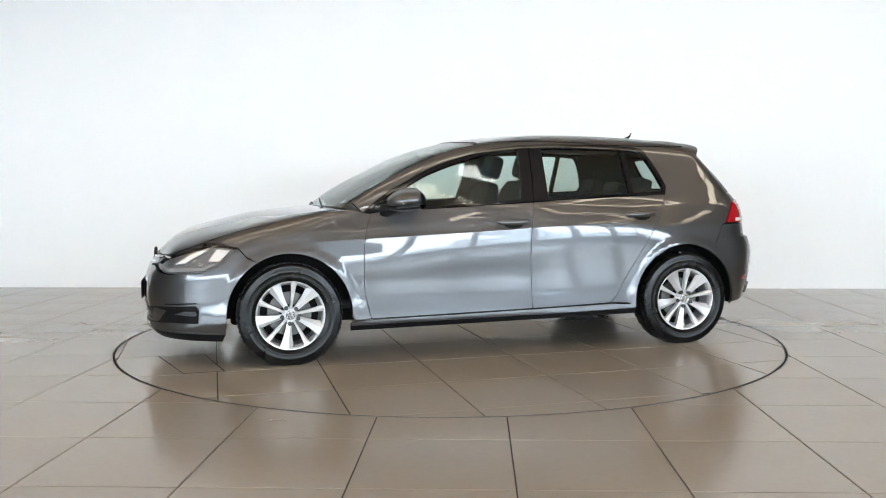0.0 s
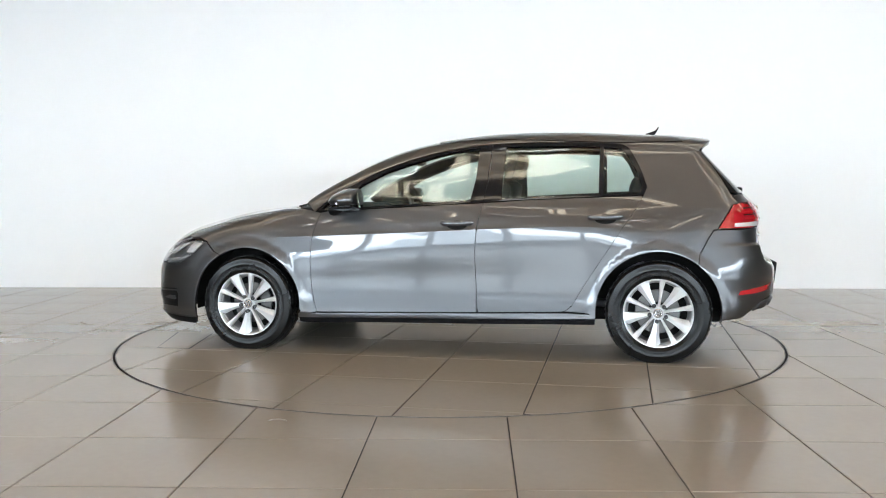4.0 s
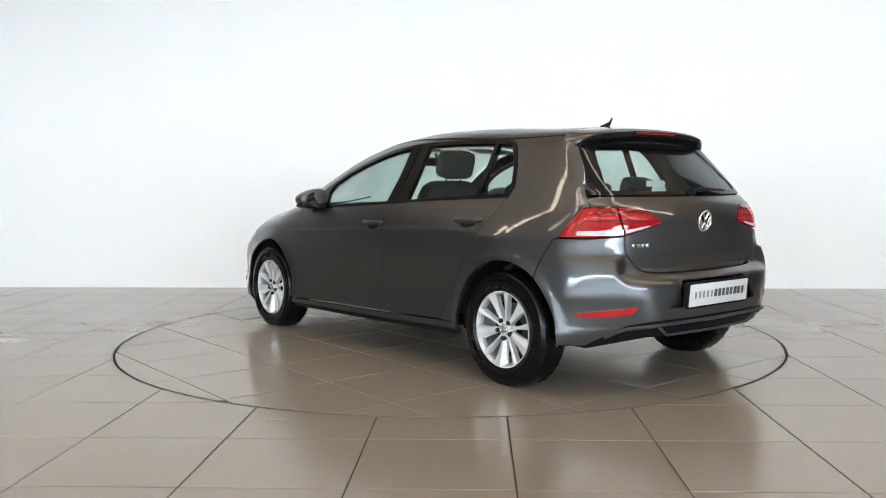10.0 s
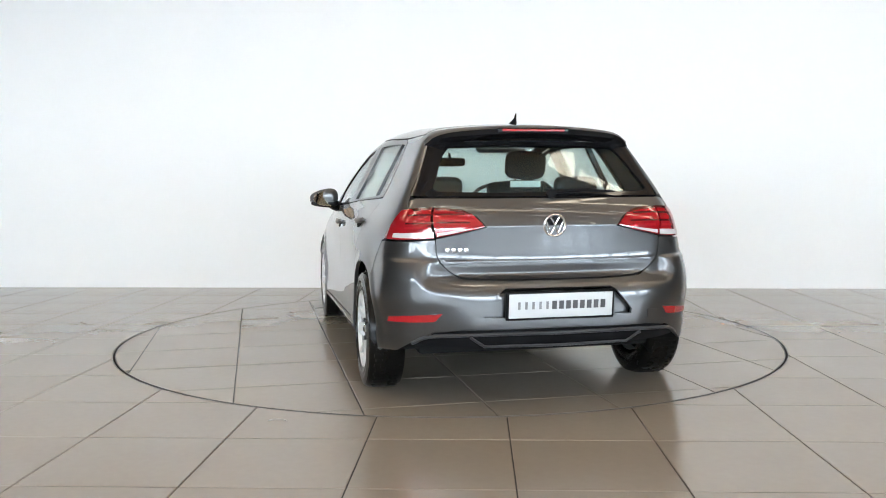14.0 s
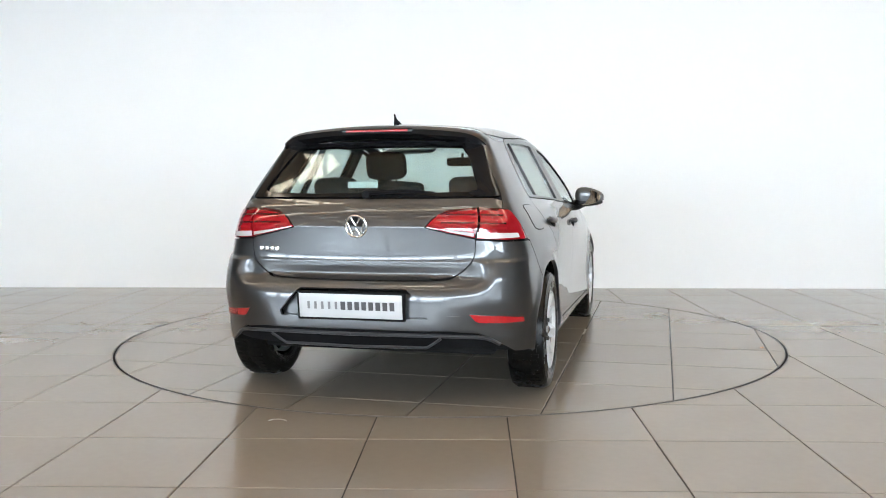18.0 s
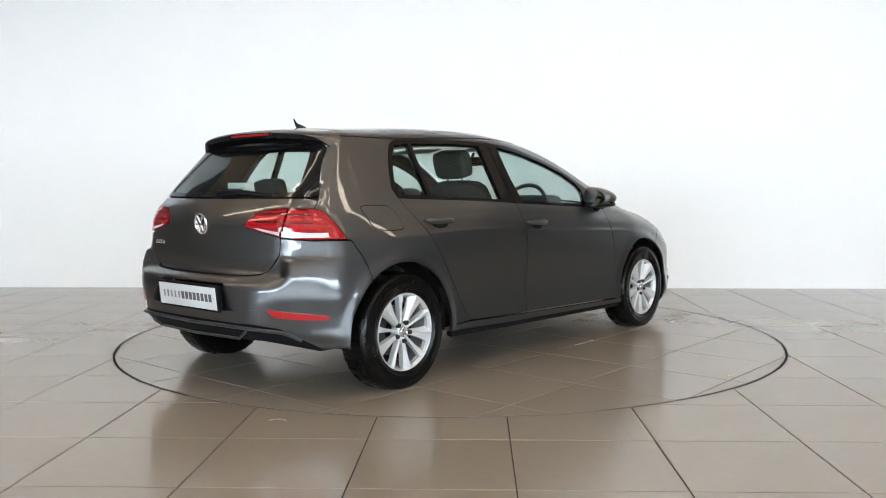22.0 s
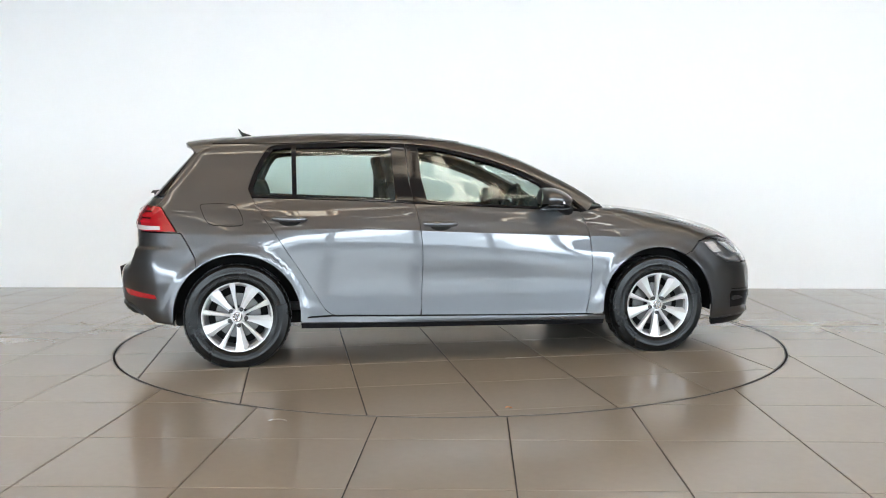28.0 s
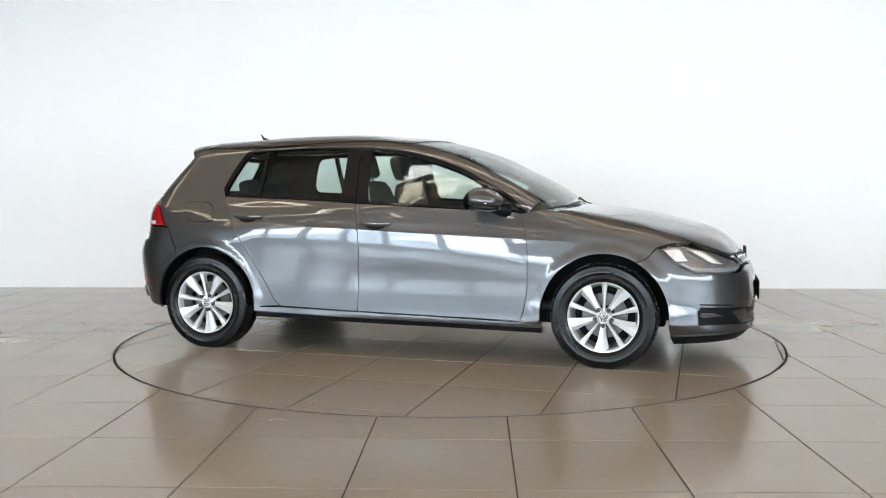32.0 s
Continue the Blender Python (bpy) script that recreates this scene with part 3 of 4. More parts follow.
# ---- the car ----
FRONT_SEAM = ((.826, .262), (.845, .323), (.864, .43), (.870, .538), (.868, .65), (.858, .752), (.836, .84), (.812, .899))
B_SEAM = ((-.219, .283), (-.212, .466), (-.206, .643), (-.219, .819), (-.249, .968))
REAR_SEAM = ((-.756, .299), (-.79, .324), (-.818, .36), (-.880, .466), (-1.016, .677), (-1.105, .815), (-1.166, .903), (-1.226, 1.006))
BELT = ((.857, .905), (.75, .914), (.44, .928), (.09, .946), (-.249, .963), (-.463, .977), (-.80, .991), (-1.08, 1.0), (-1.226, 1.008))
DLO = ((-1.248, 1.057), (-1.214, 1.155), (-1.165, 1.255), (-1.108, 1.318), (-.966, 1.333), (-.605, 1.344), (-.218, 1.332), (-.05, 1.311),
       (.075, 1.285), (.27, 1.231), (.45, 1.164), (.61, 1.080), (.70, 1.033), (.785, .971))
HOOD_LINE = ((.985, .715), (1.2, .735), (1.45, .735), (1.62, .712), (1.74, .690))
SCREEN_EDGE = ((.93, .715), (.80, .69), (.60, .645), (.38, .600), (.20, .575), (.06, .562))
HATCH_SIDE = ((.533, 1.290), (.598, 1.150), (.664, 1.018), (.680, .958))
LAMP_TOP = ((.573, .963), (.435, .950), (.372, .915))
LAMP_LOW = ((.334, .870), (.451, .841), (.573, .815))
HATCH_LOW = ((.573, .815), (.568, .735), (.528, .676), (.460, .634), (.316, .622), (0, .619))


def body(car):
    seam_f, seam_b, seam_r = (bend(on("S", *q)) for q in (FRONT_SEAM, B_SEAM, REAR_SEAM))
    belt, dlo = bend(on("S", *BELT), 3), bend(on("S", *DLO), 4)
    hood_line, screen_edge = bend(on("T", *HOOD_LINE)), bend(on("T", *SCREEN_EDGE))
    hatch_side = bend(on("R", *HATCH_SIDE), 4)
    for s in (1, -1):
        crease = lambda x0, x1: [on("S", *[(x, CREASE(x) + d) for x in np.linspace(x0, x1, 90)]) for d in (.005, .0015, -.0015, -.005)]
        # doors
        door = panel("front_door", "S", on("S", (.826, .262), (.3, .272), (-.216, .283)) + seam_b[1:-1] + on("S", (-.247, .961), (.09, .944), (.44, .926), (.75, .912), (.812, .902))
                     + seam_f[::-1][1:-1], PAINT, car, s, h=.026, lines=crease(.85, -.2), label="dark grey metallic front door")
        rear = panel("rear_door", "S", on("S", (-.224, .283), (-.5, .290), (-.74, .297)) + seam_r[1:-1] + on("S", (-1.218, 1.004), (-1.08, .998), (-.80, .989), (-.463, .975), (-.252, .961))
                     + seam_b[::-1][1:-1], PAINT, car, s, h=.026, lines=crease(-.23, -1.08), label="dark grey metallic rear door")
        # window frames and panes
        holes_f = on("S", (.572, .934), (.44, .942), (.09, .960), (-.165, .974), (-.192, 1.12), (-.200, 1.306), (-.05, 1.286), (.075, 1.259), (.27, 1.204), (.42, 1.150), (.56, 1.076), (.60, 1.03))
        quarter_f = on("S", (.815, .921), (.645, .931), (.665, 1.030), (.70, 1.008), (.77, .960))
        panel("window_frame", "S", on("S", *BELT[:5], (-.266, 1.10), (-.280, 1.334)) + bend(on("S", *DLO[6:]), 4), BLACK_GLOSS, door, s, h=.03, gap=.001, lift=.0015, depth=.03,
              holes=[holes_f, quarter_f], label="gloss black window frame")
        panel("window_pane", "S", holes_f, GLASS, door, s, h=.06, gap=-.004, lift=-.006, depth=.004, back=GLASS, label="green tinted side window")
        panel("window_pane", "S", quarter_f, GLASS, door, s, h=.06, gap=-.004, lift=-.006, depth=.004, back=GLASS, label="small triangular front side window")
        holes_r = on("S", (-.362, .985), (-.60, .996), (-.955, 1.012), (-.957, 1.308), (-.605, 1.318), (-.372, 1.314))
        quarter_r = on("S", (-.985, 1.014), (-1.205, 1.024), (-1.217, 1.058), (-1.185, 1.150), (-1.140, 1.243), (-1.095, 1.296), (-.987, 1.308))
        panel("window_frame", "S", on("S", *BELT[4:]) + bend(on("S", *DLO[:6], (-.284, 1.334)), 4) + on("S", (-.270, 1.10)), BLACK_GLOSS, rear, s, h=.03, gap=.001, lift=.0015, depth=.03,
              holes=[holes_r, quarter_r], label="gloss black window frame")
        panel("window_pane", "S", holes_r, GLASS, rear, s, h=.06, gap=-.004, lift=-.006, depth=.004, back=GLASS, label="green tinted side window")
        panel("window_pane", "S", quarter_r, GLASS, rear, s, h=.06, gap=-.004, lift=-.006, depth=.004, back=GLASS, label="green tinted rear quarter window")
        for d in (door, rear):
            handle(d, s, d.name.startswith("front"))
        # wings and side frame
        panel("front_wing", "P", seam_f + on("S", (.863, .910)) + hood_line + on("T", (1.80, .674)) + on("S", (1.785, .731), (1.70, .733), (1.612, .711), (1.56, .650)) + arch(AXLE, .370, 60, 183)
              + on("S", (.93, .252), (.85, .258)), PAINT, car, s, h=.026, depth=.02, lines=crease(1.2, .88), label="dark grey front wing with a flared wheel arch")
        panel("side_frame", "P", seam_r + dlo + on("S", (.863, .906)) + screen_edge + bend(on("T", (.0, .560), (-.5, .562), (-1.0, .556), (-1.42, .535)), 4) + on("T", (-1.50, .525))
              + hatch_side + on("S", (-1.750, .950), (-1.702, .88), (-1.655, .804), (-1.632, .800), (-1.593, .735), (-1.552, .660)) + arch(-AXLE, .370, 128, -6, 26) + on("S", (-.90, .29)),
              PAINT, car, s, h=.024, gap=.0012, depth=.02, label="dark grey quarter panel, pillars and roof rail")
        panel("sill", "S", on("S", (.955, .250), (.826, .256), (-.219, .277), (-.756, .291), (-.94, .284), (-.945, .258), (-.3, .240), (.955, .222)), PAINT, car, s, depth=.03, label="dark grey sill under the doors")
        panel("sill_cover", "S", on("S", (.955, .219), (-.3, .237), (-.945, .255), (-.942, .215), (-.3, .200), (.955, .182)), BLACK, car, s, lift=-.012, depth=.03, label="black plastic lower sill")
        tail_lamp(car, s)
        head_lamp(car, s)
    # roof, screen and bonnet
    side = bend(on("T", (.06, .556), (-.5, .557), (-1.0, .551), (-1.42, .530)), 4)
    panel("roof", "T", bend(on("T", (.15, 0), (.13, .3), (.06, .556)), 6) + side + on("T", (-1.47, .52), (-1.47, 0)) + mirrored(side + on("T", (-1.47, .52))) + mirrored(bend(on("T", (.15, 0), (.13, .3), (.06, .556)), 6))[:-1],
          PAINT, car, h=.045, back=LINING, label="dark grey metallic roof")
    edge = bend(on("T", (.985, .66), *[(a, b - .012) for a, b in SCREEN_EDGE[1:]]), 4)
    low = bend(on("T", (1.09, 0), (1.07, .3), (.985, .66)), 5)
    upper = bend(on("T", (.065, .545), (.135, .3), (.155, 0)), 5)
    half = low + edge[1:] + upper[1:]
    panel("windscreen", "T", half + mirrored(half)[1:-1], GLASS, car, h=.06, lift=-.004, depth=.005, back=GLASS, label="clear curved windscreen")
    hood = bend(on("T", (1.10, 0), (1.08, .3), (1.03, .57), (.985, .715)), 4) + hood_line[1:] + bend(on("T", (1.74, .69), (1.80, .672)) + on("F", (.64, .708), (.56, .670), (.44, .654), (.2, .652), (0, .652)), 4)[1:]
    panel("bonnet", "T", hood + mirrored(hood)[1:-1], PAINT, car, h=.035, label="dark grey metallic bonnet")
    part("cowl", box_bm(.14, 1.20, .03, (1.0, 0, .915), .01), BLACK, car, "black plastic scuttle under the windscreen")
    for s in (1, -1):
        part("wiper", tube([p + np.array((.0, 0, .002)) for p in bend(on("T", (1.075, .20 + .3 * s), (1.06, .0 + .3 * s), (1.045, -.20 + .3 * s)), 4)], .005), BLACK, car, "black windscreen wiper")
    rear_end(car)
    front_end(car)


def handle(door, s, front):
    """A pull handle with a body-coloured grip over a dark plate that paints the recess's shade."""
    x0, x1, z0, z1 = (.016, -.202, .838, .842) if front else (-.890, -1.111, .876, .881)
    p0, p1 = on("S", (x0, z0), (x1, z1))
    mid = (p0 + p1) / 2
    # shade of the body-coloured dish, put in as a near-black plate on the skin
    cup = lathe([(.001, 0), (.04, -.001), (.05, 0.001)], 24)
    for v in cup.verts:
        v.co = Vector((v.co.x * 1.3 + mid[0], s * (float(side_y(np.array([v.co.x * 1.3 + mid[0]]), np.array([v.co.z * .58 + mid[2] - .015]))[0]) + .0022), v.co.z * .58 + mid[2] - .015))
    part("handle_recess", cup, LINER, door, "dark plate painting the shade under the handle")
    bm = bmesh.new()
    rings, n = [], 14
    for k in range(17):
        t = k / 16
        x = p0[0] + (p1[0] - p0[0]) * t
        y = p0[1] + (p1[1] - p0[1]) * t
        z = p0[2] + (p1[2] - p0[2]) * t
        e = (1 - abs(2 * t - 1) ** 5) ** .5
        out = .004 + .024 * math.sin(math.pi * min(max(t, .001), .999)) ** .45
        hh = .003 + .0145 * e
        rings.append([bm.verts.new((x, s * (y + out + .011 * math.cos(a)), z + hh * math.sin(a) - .004 * math.sin(math.pi * t))) for a in (2 * math.pi * i / n for i in range(n))])
    for a, b in zip(rings, rings[1:]):
        for i in range(n):
            bm.faces.new((a[i], a[(i + 1) % n], b[(i + 1) % n], b[i]))
    bm.faces.new(rings[0])
    bm.faces.new(rings[-1])
    part("handle", bm, PAINT, door, "body-coloured pull handle")


def tail_lamp(car, s):
    outer = on("R", (.576, .964), (.668, .957)) + on("S", (-1.748, .949), (-1.704, .88), (-1.658, .806)) + on("R", (.715, .806), (.576, .816))
    lamp = panel("tail_lamp", "Q", outer, RED, car, s, h=.022, lift=.004, depth=.03, label="red rear lamp with a white strip along its foot")
    low = on("R", (.578, .820), (.66, .814), (.700, .814)) + on("S", (-1.748, .815), (-1.752, .840)) + on("R", (.690, .842), (.66, .845), (.578, .849))
    panel("reverse_strip", "Q", low, CLEAR_LENS, lamp, s, h=.022, lift=.0055, depth=.003, label="white reversing strip")
    panel("light_bar", "Q", on("R", (.578, .886), (.70, .882)) + on("R", (.70, .888), (.578, .893)), RED_DARK, lamp, s, h=.02, gap=0, lift=.0055, depth=.003)
    panel("light_bar", "Q", on("R", (.578, .925), (.685, .920)) + on("R", (.685, .927), (.578, .933)), RED_DARK, lamp, s, h=.02, gap=0, lift=.0055, depth=.003)
    panel("light_edge", "Q", on("R", (.578, .962), (.666, .955), (.66, .945), (.578, .951)), RED_DARK, lamp, s, h=.02, gap=0, lift=.0055, depth=.003)
    for z in (.862, .900):
        panel("light_guide", "Q", on("R", (.592, z), (.705, z - .004), (.703, z + .007), (.592, z + .012)), RED_BRIGHT, lamp, s, h=.02, gap=0, lift=.0056, depth=.003)
    inner = on("R", (.570, .962), (.50, .958), (.435, .949), (.395, .932), (.358, .897), (.339, .871), (.38, .859), (.451, .843), (.570, .819))
    lamp = panel("tail_lamp", "Q", inner, RED, car, s, h=.022, lift=.004, depth=.03, label="red rear lamp on the tailgate")
    panel("reverse_strip", "Q", on("R", (.568, .824), (.451, .847), (.395, .863), (.430, .863), (.568, .845)), CLEAR_LENS, lamp, s, h=.02, lift=.0055, depth=.003, label="white reversing strip")
    for z, y in ((.864, .43), (.901, .425)):
        panel("light_guide", "Q", on("R", (y, z), (.554, z), (.554, z + .012), (y, z + .012)), RED_BRIGHT, lamp, s, h=.02, gap=0, lift=.0056, depth=.003)
    for z, y in ((.888, .41), (.926, .43)):
        panel("light_bar", "Q", on("R", (y, z), (.568, z), (.568, z + .007), (y, z + .007)), RED_DARK, lamp, s, h=.02, gap=0, lift=.0055, depth=.003)
    panel("light_edge", "Q", on("R", (.568, .960), (.50, .956), (.437, .947), (.40, .931), (.41, .928), (.44, .938), (.50, .946), (.568, .950)), RED_DARK, lamp, s, h=.02, gap=0, lift=.0055, depth=.003)


def head_lamp(car, s):
    out = on("S", (1.622, .709), (1.70, .729), (1.776, .727)) + on("F", (.645, .704), (.56, .664), (.47, .634), (.45, .600), (.55, .565), (.66, .556)) + on("S", (1.82, .570), (1.735, .612), (1.688, .655))
    lamp = panel("head_lamp", "G", out, LAMP_DARK, car, s, h=.025, lift=-.028, depth=.02, label="clear headlamp with silver reflectors and a light strip")
    panel("cover", "G", out, HEAD_GLASS, lamp, s, h=.03, lift=.003, depth=.004, back=HEAD_GLASS, label="clear lamp cover")
    panel("lamp_brow", "G", on("S", (1.635, .709), (1.70, .724), (1.776, .722)) + on("F", (.645, .698), (.56, .658), (.56, .653), (.645, .692)) + on("S", (1.776, .716), (1.70, .717)), BLACK_GLOSS, lamp, s, h=.02, lift=-.006, depth=.01, label="black brow over the reflectors")
    panel("reflector", "G", on("S", (1.655, .700), (1.735, .708), (1.790, .635), (1.720, .632)), REFLECTOR, lamp, s, h=.02, lift=-.010, depth=.01, label="chrome reflector")
    panel("reflector", "G", on("S", (1.79, .704), (1.86, .696)) + on("F", (.64, .615), (.705, .622)), REFLECTOR, lamp, s, h=.02, lift=-.012, depth=.01, label="chrome reflector")
    panel("light_strip", "G", on("S", (1.742, .614), (1.82, .577)) + on("F", (.66, .563), (.55, .572), (.47, .600), (.47, .615), (.55, .598), (.66, .592)) + on("S", (1.82, .598), (1.755, .628)), STRIP_GREY, lamp, s, h=.02, lift=-.008, depth=.008, label="white daytime running strip")


def both(pts):
    return pts + mirrored(pts)[(1 if abs(pts[-1][1]) < 1e-6 else 0):(-1 if abs(pts[0][1]) < 1e-6 else None)]


def rear_end(car):
    glass = on("R", (0, 1.300), (.30, 1.298), (.50, 1.294)) + bend(on("R", *HATCH_SIDE), 4)[:-4] + on("R", (.63, 1.013), (.3, 1.012), (0, 1.012))
    clear = on("R", (0, 1.274), (.30, 1.272), (.440, 1.268), (.468, 1.235), (.515, 1.140), (.556, 1.056), (.53, 1.042), (.3, 1.036), (0, 1.036))
    gate = panel("tailgate", "R", both(on("R", (0, 1.007), (.3, 1.007), (.63, 1.009)) + bend(on("R", *HATCH_SIDE), 4)[-4:] + on("R", *LAMP_TOP, *LAMP_LOW) + bend(on("R", *HATCH_LOW), 4)[1:]), PAINT, car, h=.022,
                 lines=[on("R", *[(y, z) for y in np.linspace(-.53, .53, 40)]) for z in (.722, .716, .710, .704, .870, .879, .888)], label="dark grey metallic tailgate")
    panel("window_frame", "Q", both(glass), BLACK_GLOSS, gate, h=.03, gap=.003, lift=.001, depth=.02, holes=[both(clear)], label="black border of the rear window")
    panel("rear_window", "Q", both(clear), GLASS_REAR, gate, h=.06, gap=-.004, lift=-.003, depth=.005, back=GLASS_REAR, label="green tinted rear window")
    # roof spoiler with the high brake light
    bm, rings, edge_bm, edge = bmesh.new(), [], bmesh.new(), []
    for y in np.linspace(-.555, .555, 33):
        k = 1 - (abs(y) / .555) ** 7
        zt = float(on("T", (-1.46, abs(y)))[0][2])
        tip, z1 = -1.575 - .075 * k + .05 * y * y, zt - .024
        drop, zb = .014 + .018 * k, zt - .082
        xb = float(on("R", (abs(y), zb))[0][0]) + .014
        prof = [(-1.462, zt + .001), (-1.55, zt - .008), (tip + .012, z1 + .004), (tip, z1 - .006), (tip + .008, z1 - drop), ((tip + xb) / 2 + .012, (z1 - drop + zb) / 2), (xb, zb), (-1.47, zt - .04)]
        rings.append([bm.verts.new((a, y, b)) for a, b in prof])
        edge.append([edge_bm.verts.new((a, y, b)) for a, b in ((tip - .0015, z1 - .007), (tip + .0055, z1 - drop - .001), ((tip + xb) / 2 + .010, (z1 - drop + zb) / 2 - .003), (xb - .006, zb), ((tip + xb) / 2 + .016, (z1 - drop + zb) / 2 + .006), (tip + .01, z1 - .012))])
    for a, b in zip(edge, edge[1:]):
        for i in range(6):
            edge_bm.faces.new((a[i], a[(i + 1) % 6], b[(i + 1) % 6], b[i]))
    for a, b in zip(rings, rings[1:]):
        for i in range(8):
            bm.faces.new((a[i], a[(i + 1) % 8], b[(i + 1) % 8], b[i]))
    bm.faces.new(rings[0])
    bm.faces.new(rings[-1])
    sp = part("roof_spoiler", bm, PAINT, car, "dark grey roof spoiler over the rear window", sharp=50)
    part("spoiler_edge", edge_bm, BLACK_GLOSS, sp, "gloss black rear face of the spoiler")
    part("brake_light", box_bm(.012, .335, .013, (-1.649, 0, 1.351), .004), RED, sp, "red high-level brake light")
    part("light_surround", box_bm(.012, .38, .024, (-1.645, 0, 1.351), .004), BLACK_GLOSS, sp, "black surround of the brake light")
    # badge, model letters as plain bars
    (bx, by, bz), = on("R", (0, .876))
    badge = part("badge", lathe([(.048, 0), (.056, -.004), (.058, -.010), (.053, -.013), (.047, -.009)], 40), BADGE, gate, "round chrome badge ring")
    tilt = Matrix.Translation((bx + .004, 0, bz)) @ Matrix.Rotation(radians(-90), 4, "Z") @ Matrix.Rotation(radians(8), 4, "X")
    badge.matrix_local = tilt
    disc = part("badge_disc", lathe([(.001, -.004), (.050, -.004)], 40), BLACK_GLOSS, badge, "dark disc of the badge")
    for a, b in (((-.022, .04), (0, .004)), ((.022, .04), (0, .004)), ((-.042, .018), (-.018, -.04)), ((.042, .018), (.018, -.04)), ((-.018, -.04), (0, -.008)), ((.018, -.04), (0, -.008))):
        part("badge_bar", tube([(a[0], -.007, a[1]), (b[0], -.007, b[1])], .0052), BADGE, badge)
    for i in range(4):
        q, = on("R", (.520 - .030 * i, .762))
        part("letter_bar", box_bm(.006, .021, .021, (q[0] - .002, q[1], q[2]), .004), BADGE, gate, "small chrome letter bar")
    # wiper and its cap
    a, b, c = on("R", (-.02, 1.028), (-.2, 1.036), (-.36, 1.028))
    off = np.array((-.018, 0, .008))
    wip = part("rear_wiper", tube([a + off, b + off, c + off], [.012, .009, .005]), BLACK, gate, "black rear wiper")
    part("wiper_cap", lathe([(.001, -.03), (.02, -.028), (.026, 0)], 20, "y"), BLACK, wip).matrix_local = Matrix.Translation(a) @ Matrix.Rotation(radians(-90), 4, "Z")
    # bumper
    recess = on("R", (0, .582), (.264, .582), (.286, .568), (.372, .468), (.368, .447), (0, .444))
    up = on("S", (-1.552, .656), (-1.593, .733), (-1.630, .798), (-1.655, .802)) + on("R", (.715, .804), (.576, .814)) + bend(on("R", *HATCH_LOW), 4)[1:]
    up = [p - np.array((0, 0, .004)) for p in up]
    lowb = on("R", (0, .392), (.474, .388), (.60, .372), (.665, .332), (.72, .290)) + on("S", (-1.80, .268), (-1.678, .262))
    ar = arch(-AXLE, .370, 188, 128.5, 14)
    right = mirrored(lowb + ar)          # from the right arch top down to the middle of the foot
    panel("rear_bumper", "Q", up + mirrored(up)[1:] + right[:-1] + lowb + ar, PAINT, car, h=.024, gap=.0012, holes=[both(recess)],
          lines=[on("R", *[(y, z) for y in np.linspace(-.66, .66, 50)]) for z in (.473, .466)] + [on("R", *[(y, z) for y in np.linspace(q * .585, q * .80, 20)]) for z in (.730, .722, .714, .706, .698) for q in (1, -1)], label="dark grey rear bumper with a plate recess")
    panel("plate_recess", "Q", both(recess), PAINT, car, h=.03, gap=-.006, lift=-.038, depth=.01, label="recess for the number plate")
    for s in (1, -1):
        panel("rear_reflector", "Q", on("R", (.555, .470), (.62, .462)) + on("S", (-1.79, .438), (-1.775, .410)) + on("R", (.70, .414), (.60, .424), (.585, .430)), RED_BRIGHT, car, s, h=.02, lift=.003, depth=.008, label="red reflector in the rear bumper")
    dif = on("R", (0, .390), (.474, .386), (.60, .370), (.660, .330), (.69, .306), (.60, .298), (.42, .294), (0, .292))
    lower = panel("diffuser", "Q", both(dif), BLACK, car, h=.03, lift=-.012, depth=.02, label="black plastic diffuser under the bumper")
    for s in (1, -1):
        pts = on("R", (.685, .312), (.62, .350), (.48, .364), (0, .368))
        part("diffuser_rib", tube([p * (1, s, 1) - np.array((.002, 0, 0)) for p in bend(pts, 5)], .009), SATIN, lower, "satin grey edge of the diffuser")
        pts = on("R", (.43, .352), (.36, .306), (.0, .304))
        part("diffuser_rib", tube([p * (1, s, 1) - np.array((-.004, 0, 0)) for p in pts], .007), SATIN, lower)
    # number plate: white plastic with plain print bars
    (px, _, pz), = on("R", (0, .50))
    plate = part("number_plate", box_bm(.012, .518, .118, (0, 0, 0), .004), WHITE_PLASTIC, car, "white show plate in a black holder")
    plate.matrix_local = Matrix.Translation((-2.068, 0, .502)) @ Matrix.Rotation(radians(-6), 4, "Y")
    part("plate_holder", box_bm(.030, .540, .138, (.011, 0, -.002), .006), BLACK, plate, "black plate holder")
    y = .226
    for count, ink, tall, fill in ((5, PALE_INK, .036, .34), (8, GREY_INK, .040, .66)):
        for i in range(count):
            part("print_bar", box_bm(.002, .0348 * fill, tall, (-.007, y - .0174, .002), .0), ink, plate, smooth=False)
            y -= .0348
    panel("tow_cover", "Q", on("R", (-.46, .462), (-.52, .462), (-.52, .412), (-.46, .412)), PAINT, car, h=.02, lift=.0025, depth=.004, label="square tow-eye cover")
    # antenna fin and mast
    (_, _, az), = on("T", (-1.36, 0))
    fin = part("antenna", tube([(-1.262, 0, az - .004), (-1.296, 0, az + .013), (-1.320, 0, az + .032), (-1.337, 0, az + .060)], [.024, .018, .008, .0035], 10), BLACK, car, "black roof antenna")
    part("silencer", box_bm(.28, .50, .09, (-1.62, -.1, .30), .03), LINER, car, "dark silencer box under the tail")
    panel("flap_gap", "S", bend(on("S", (-1.529, .956), (-1.502, .971), (-1.348, .969), (-1.301, .942), (-1.271, .873), (-1.288, .836), (-1.432, .838), (-1.489, .866), (-1.529, .956)), 4)[:-1], LINER, car, -1, h=.03, lift=.0010, depth=.004, label="dark joint round the filler flap")
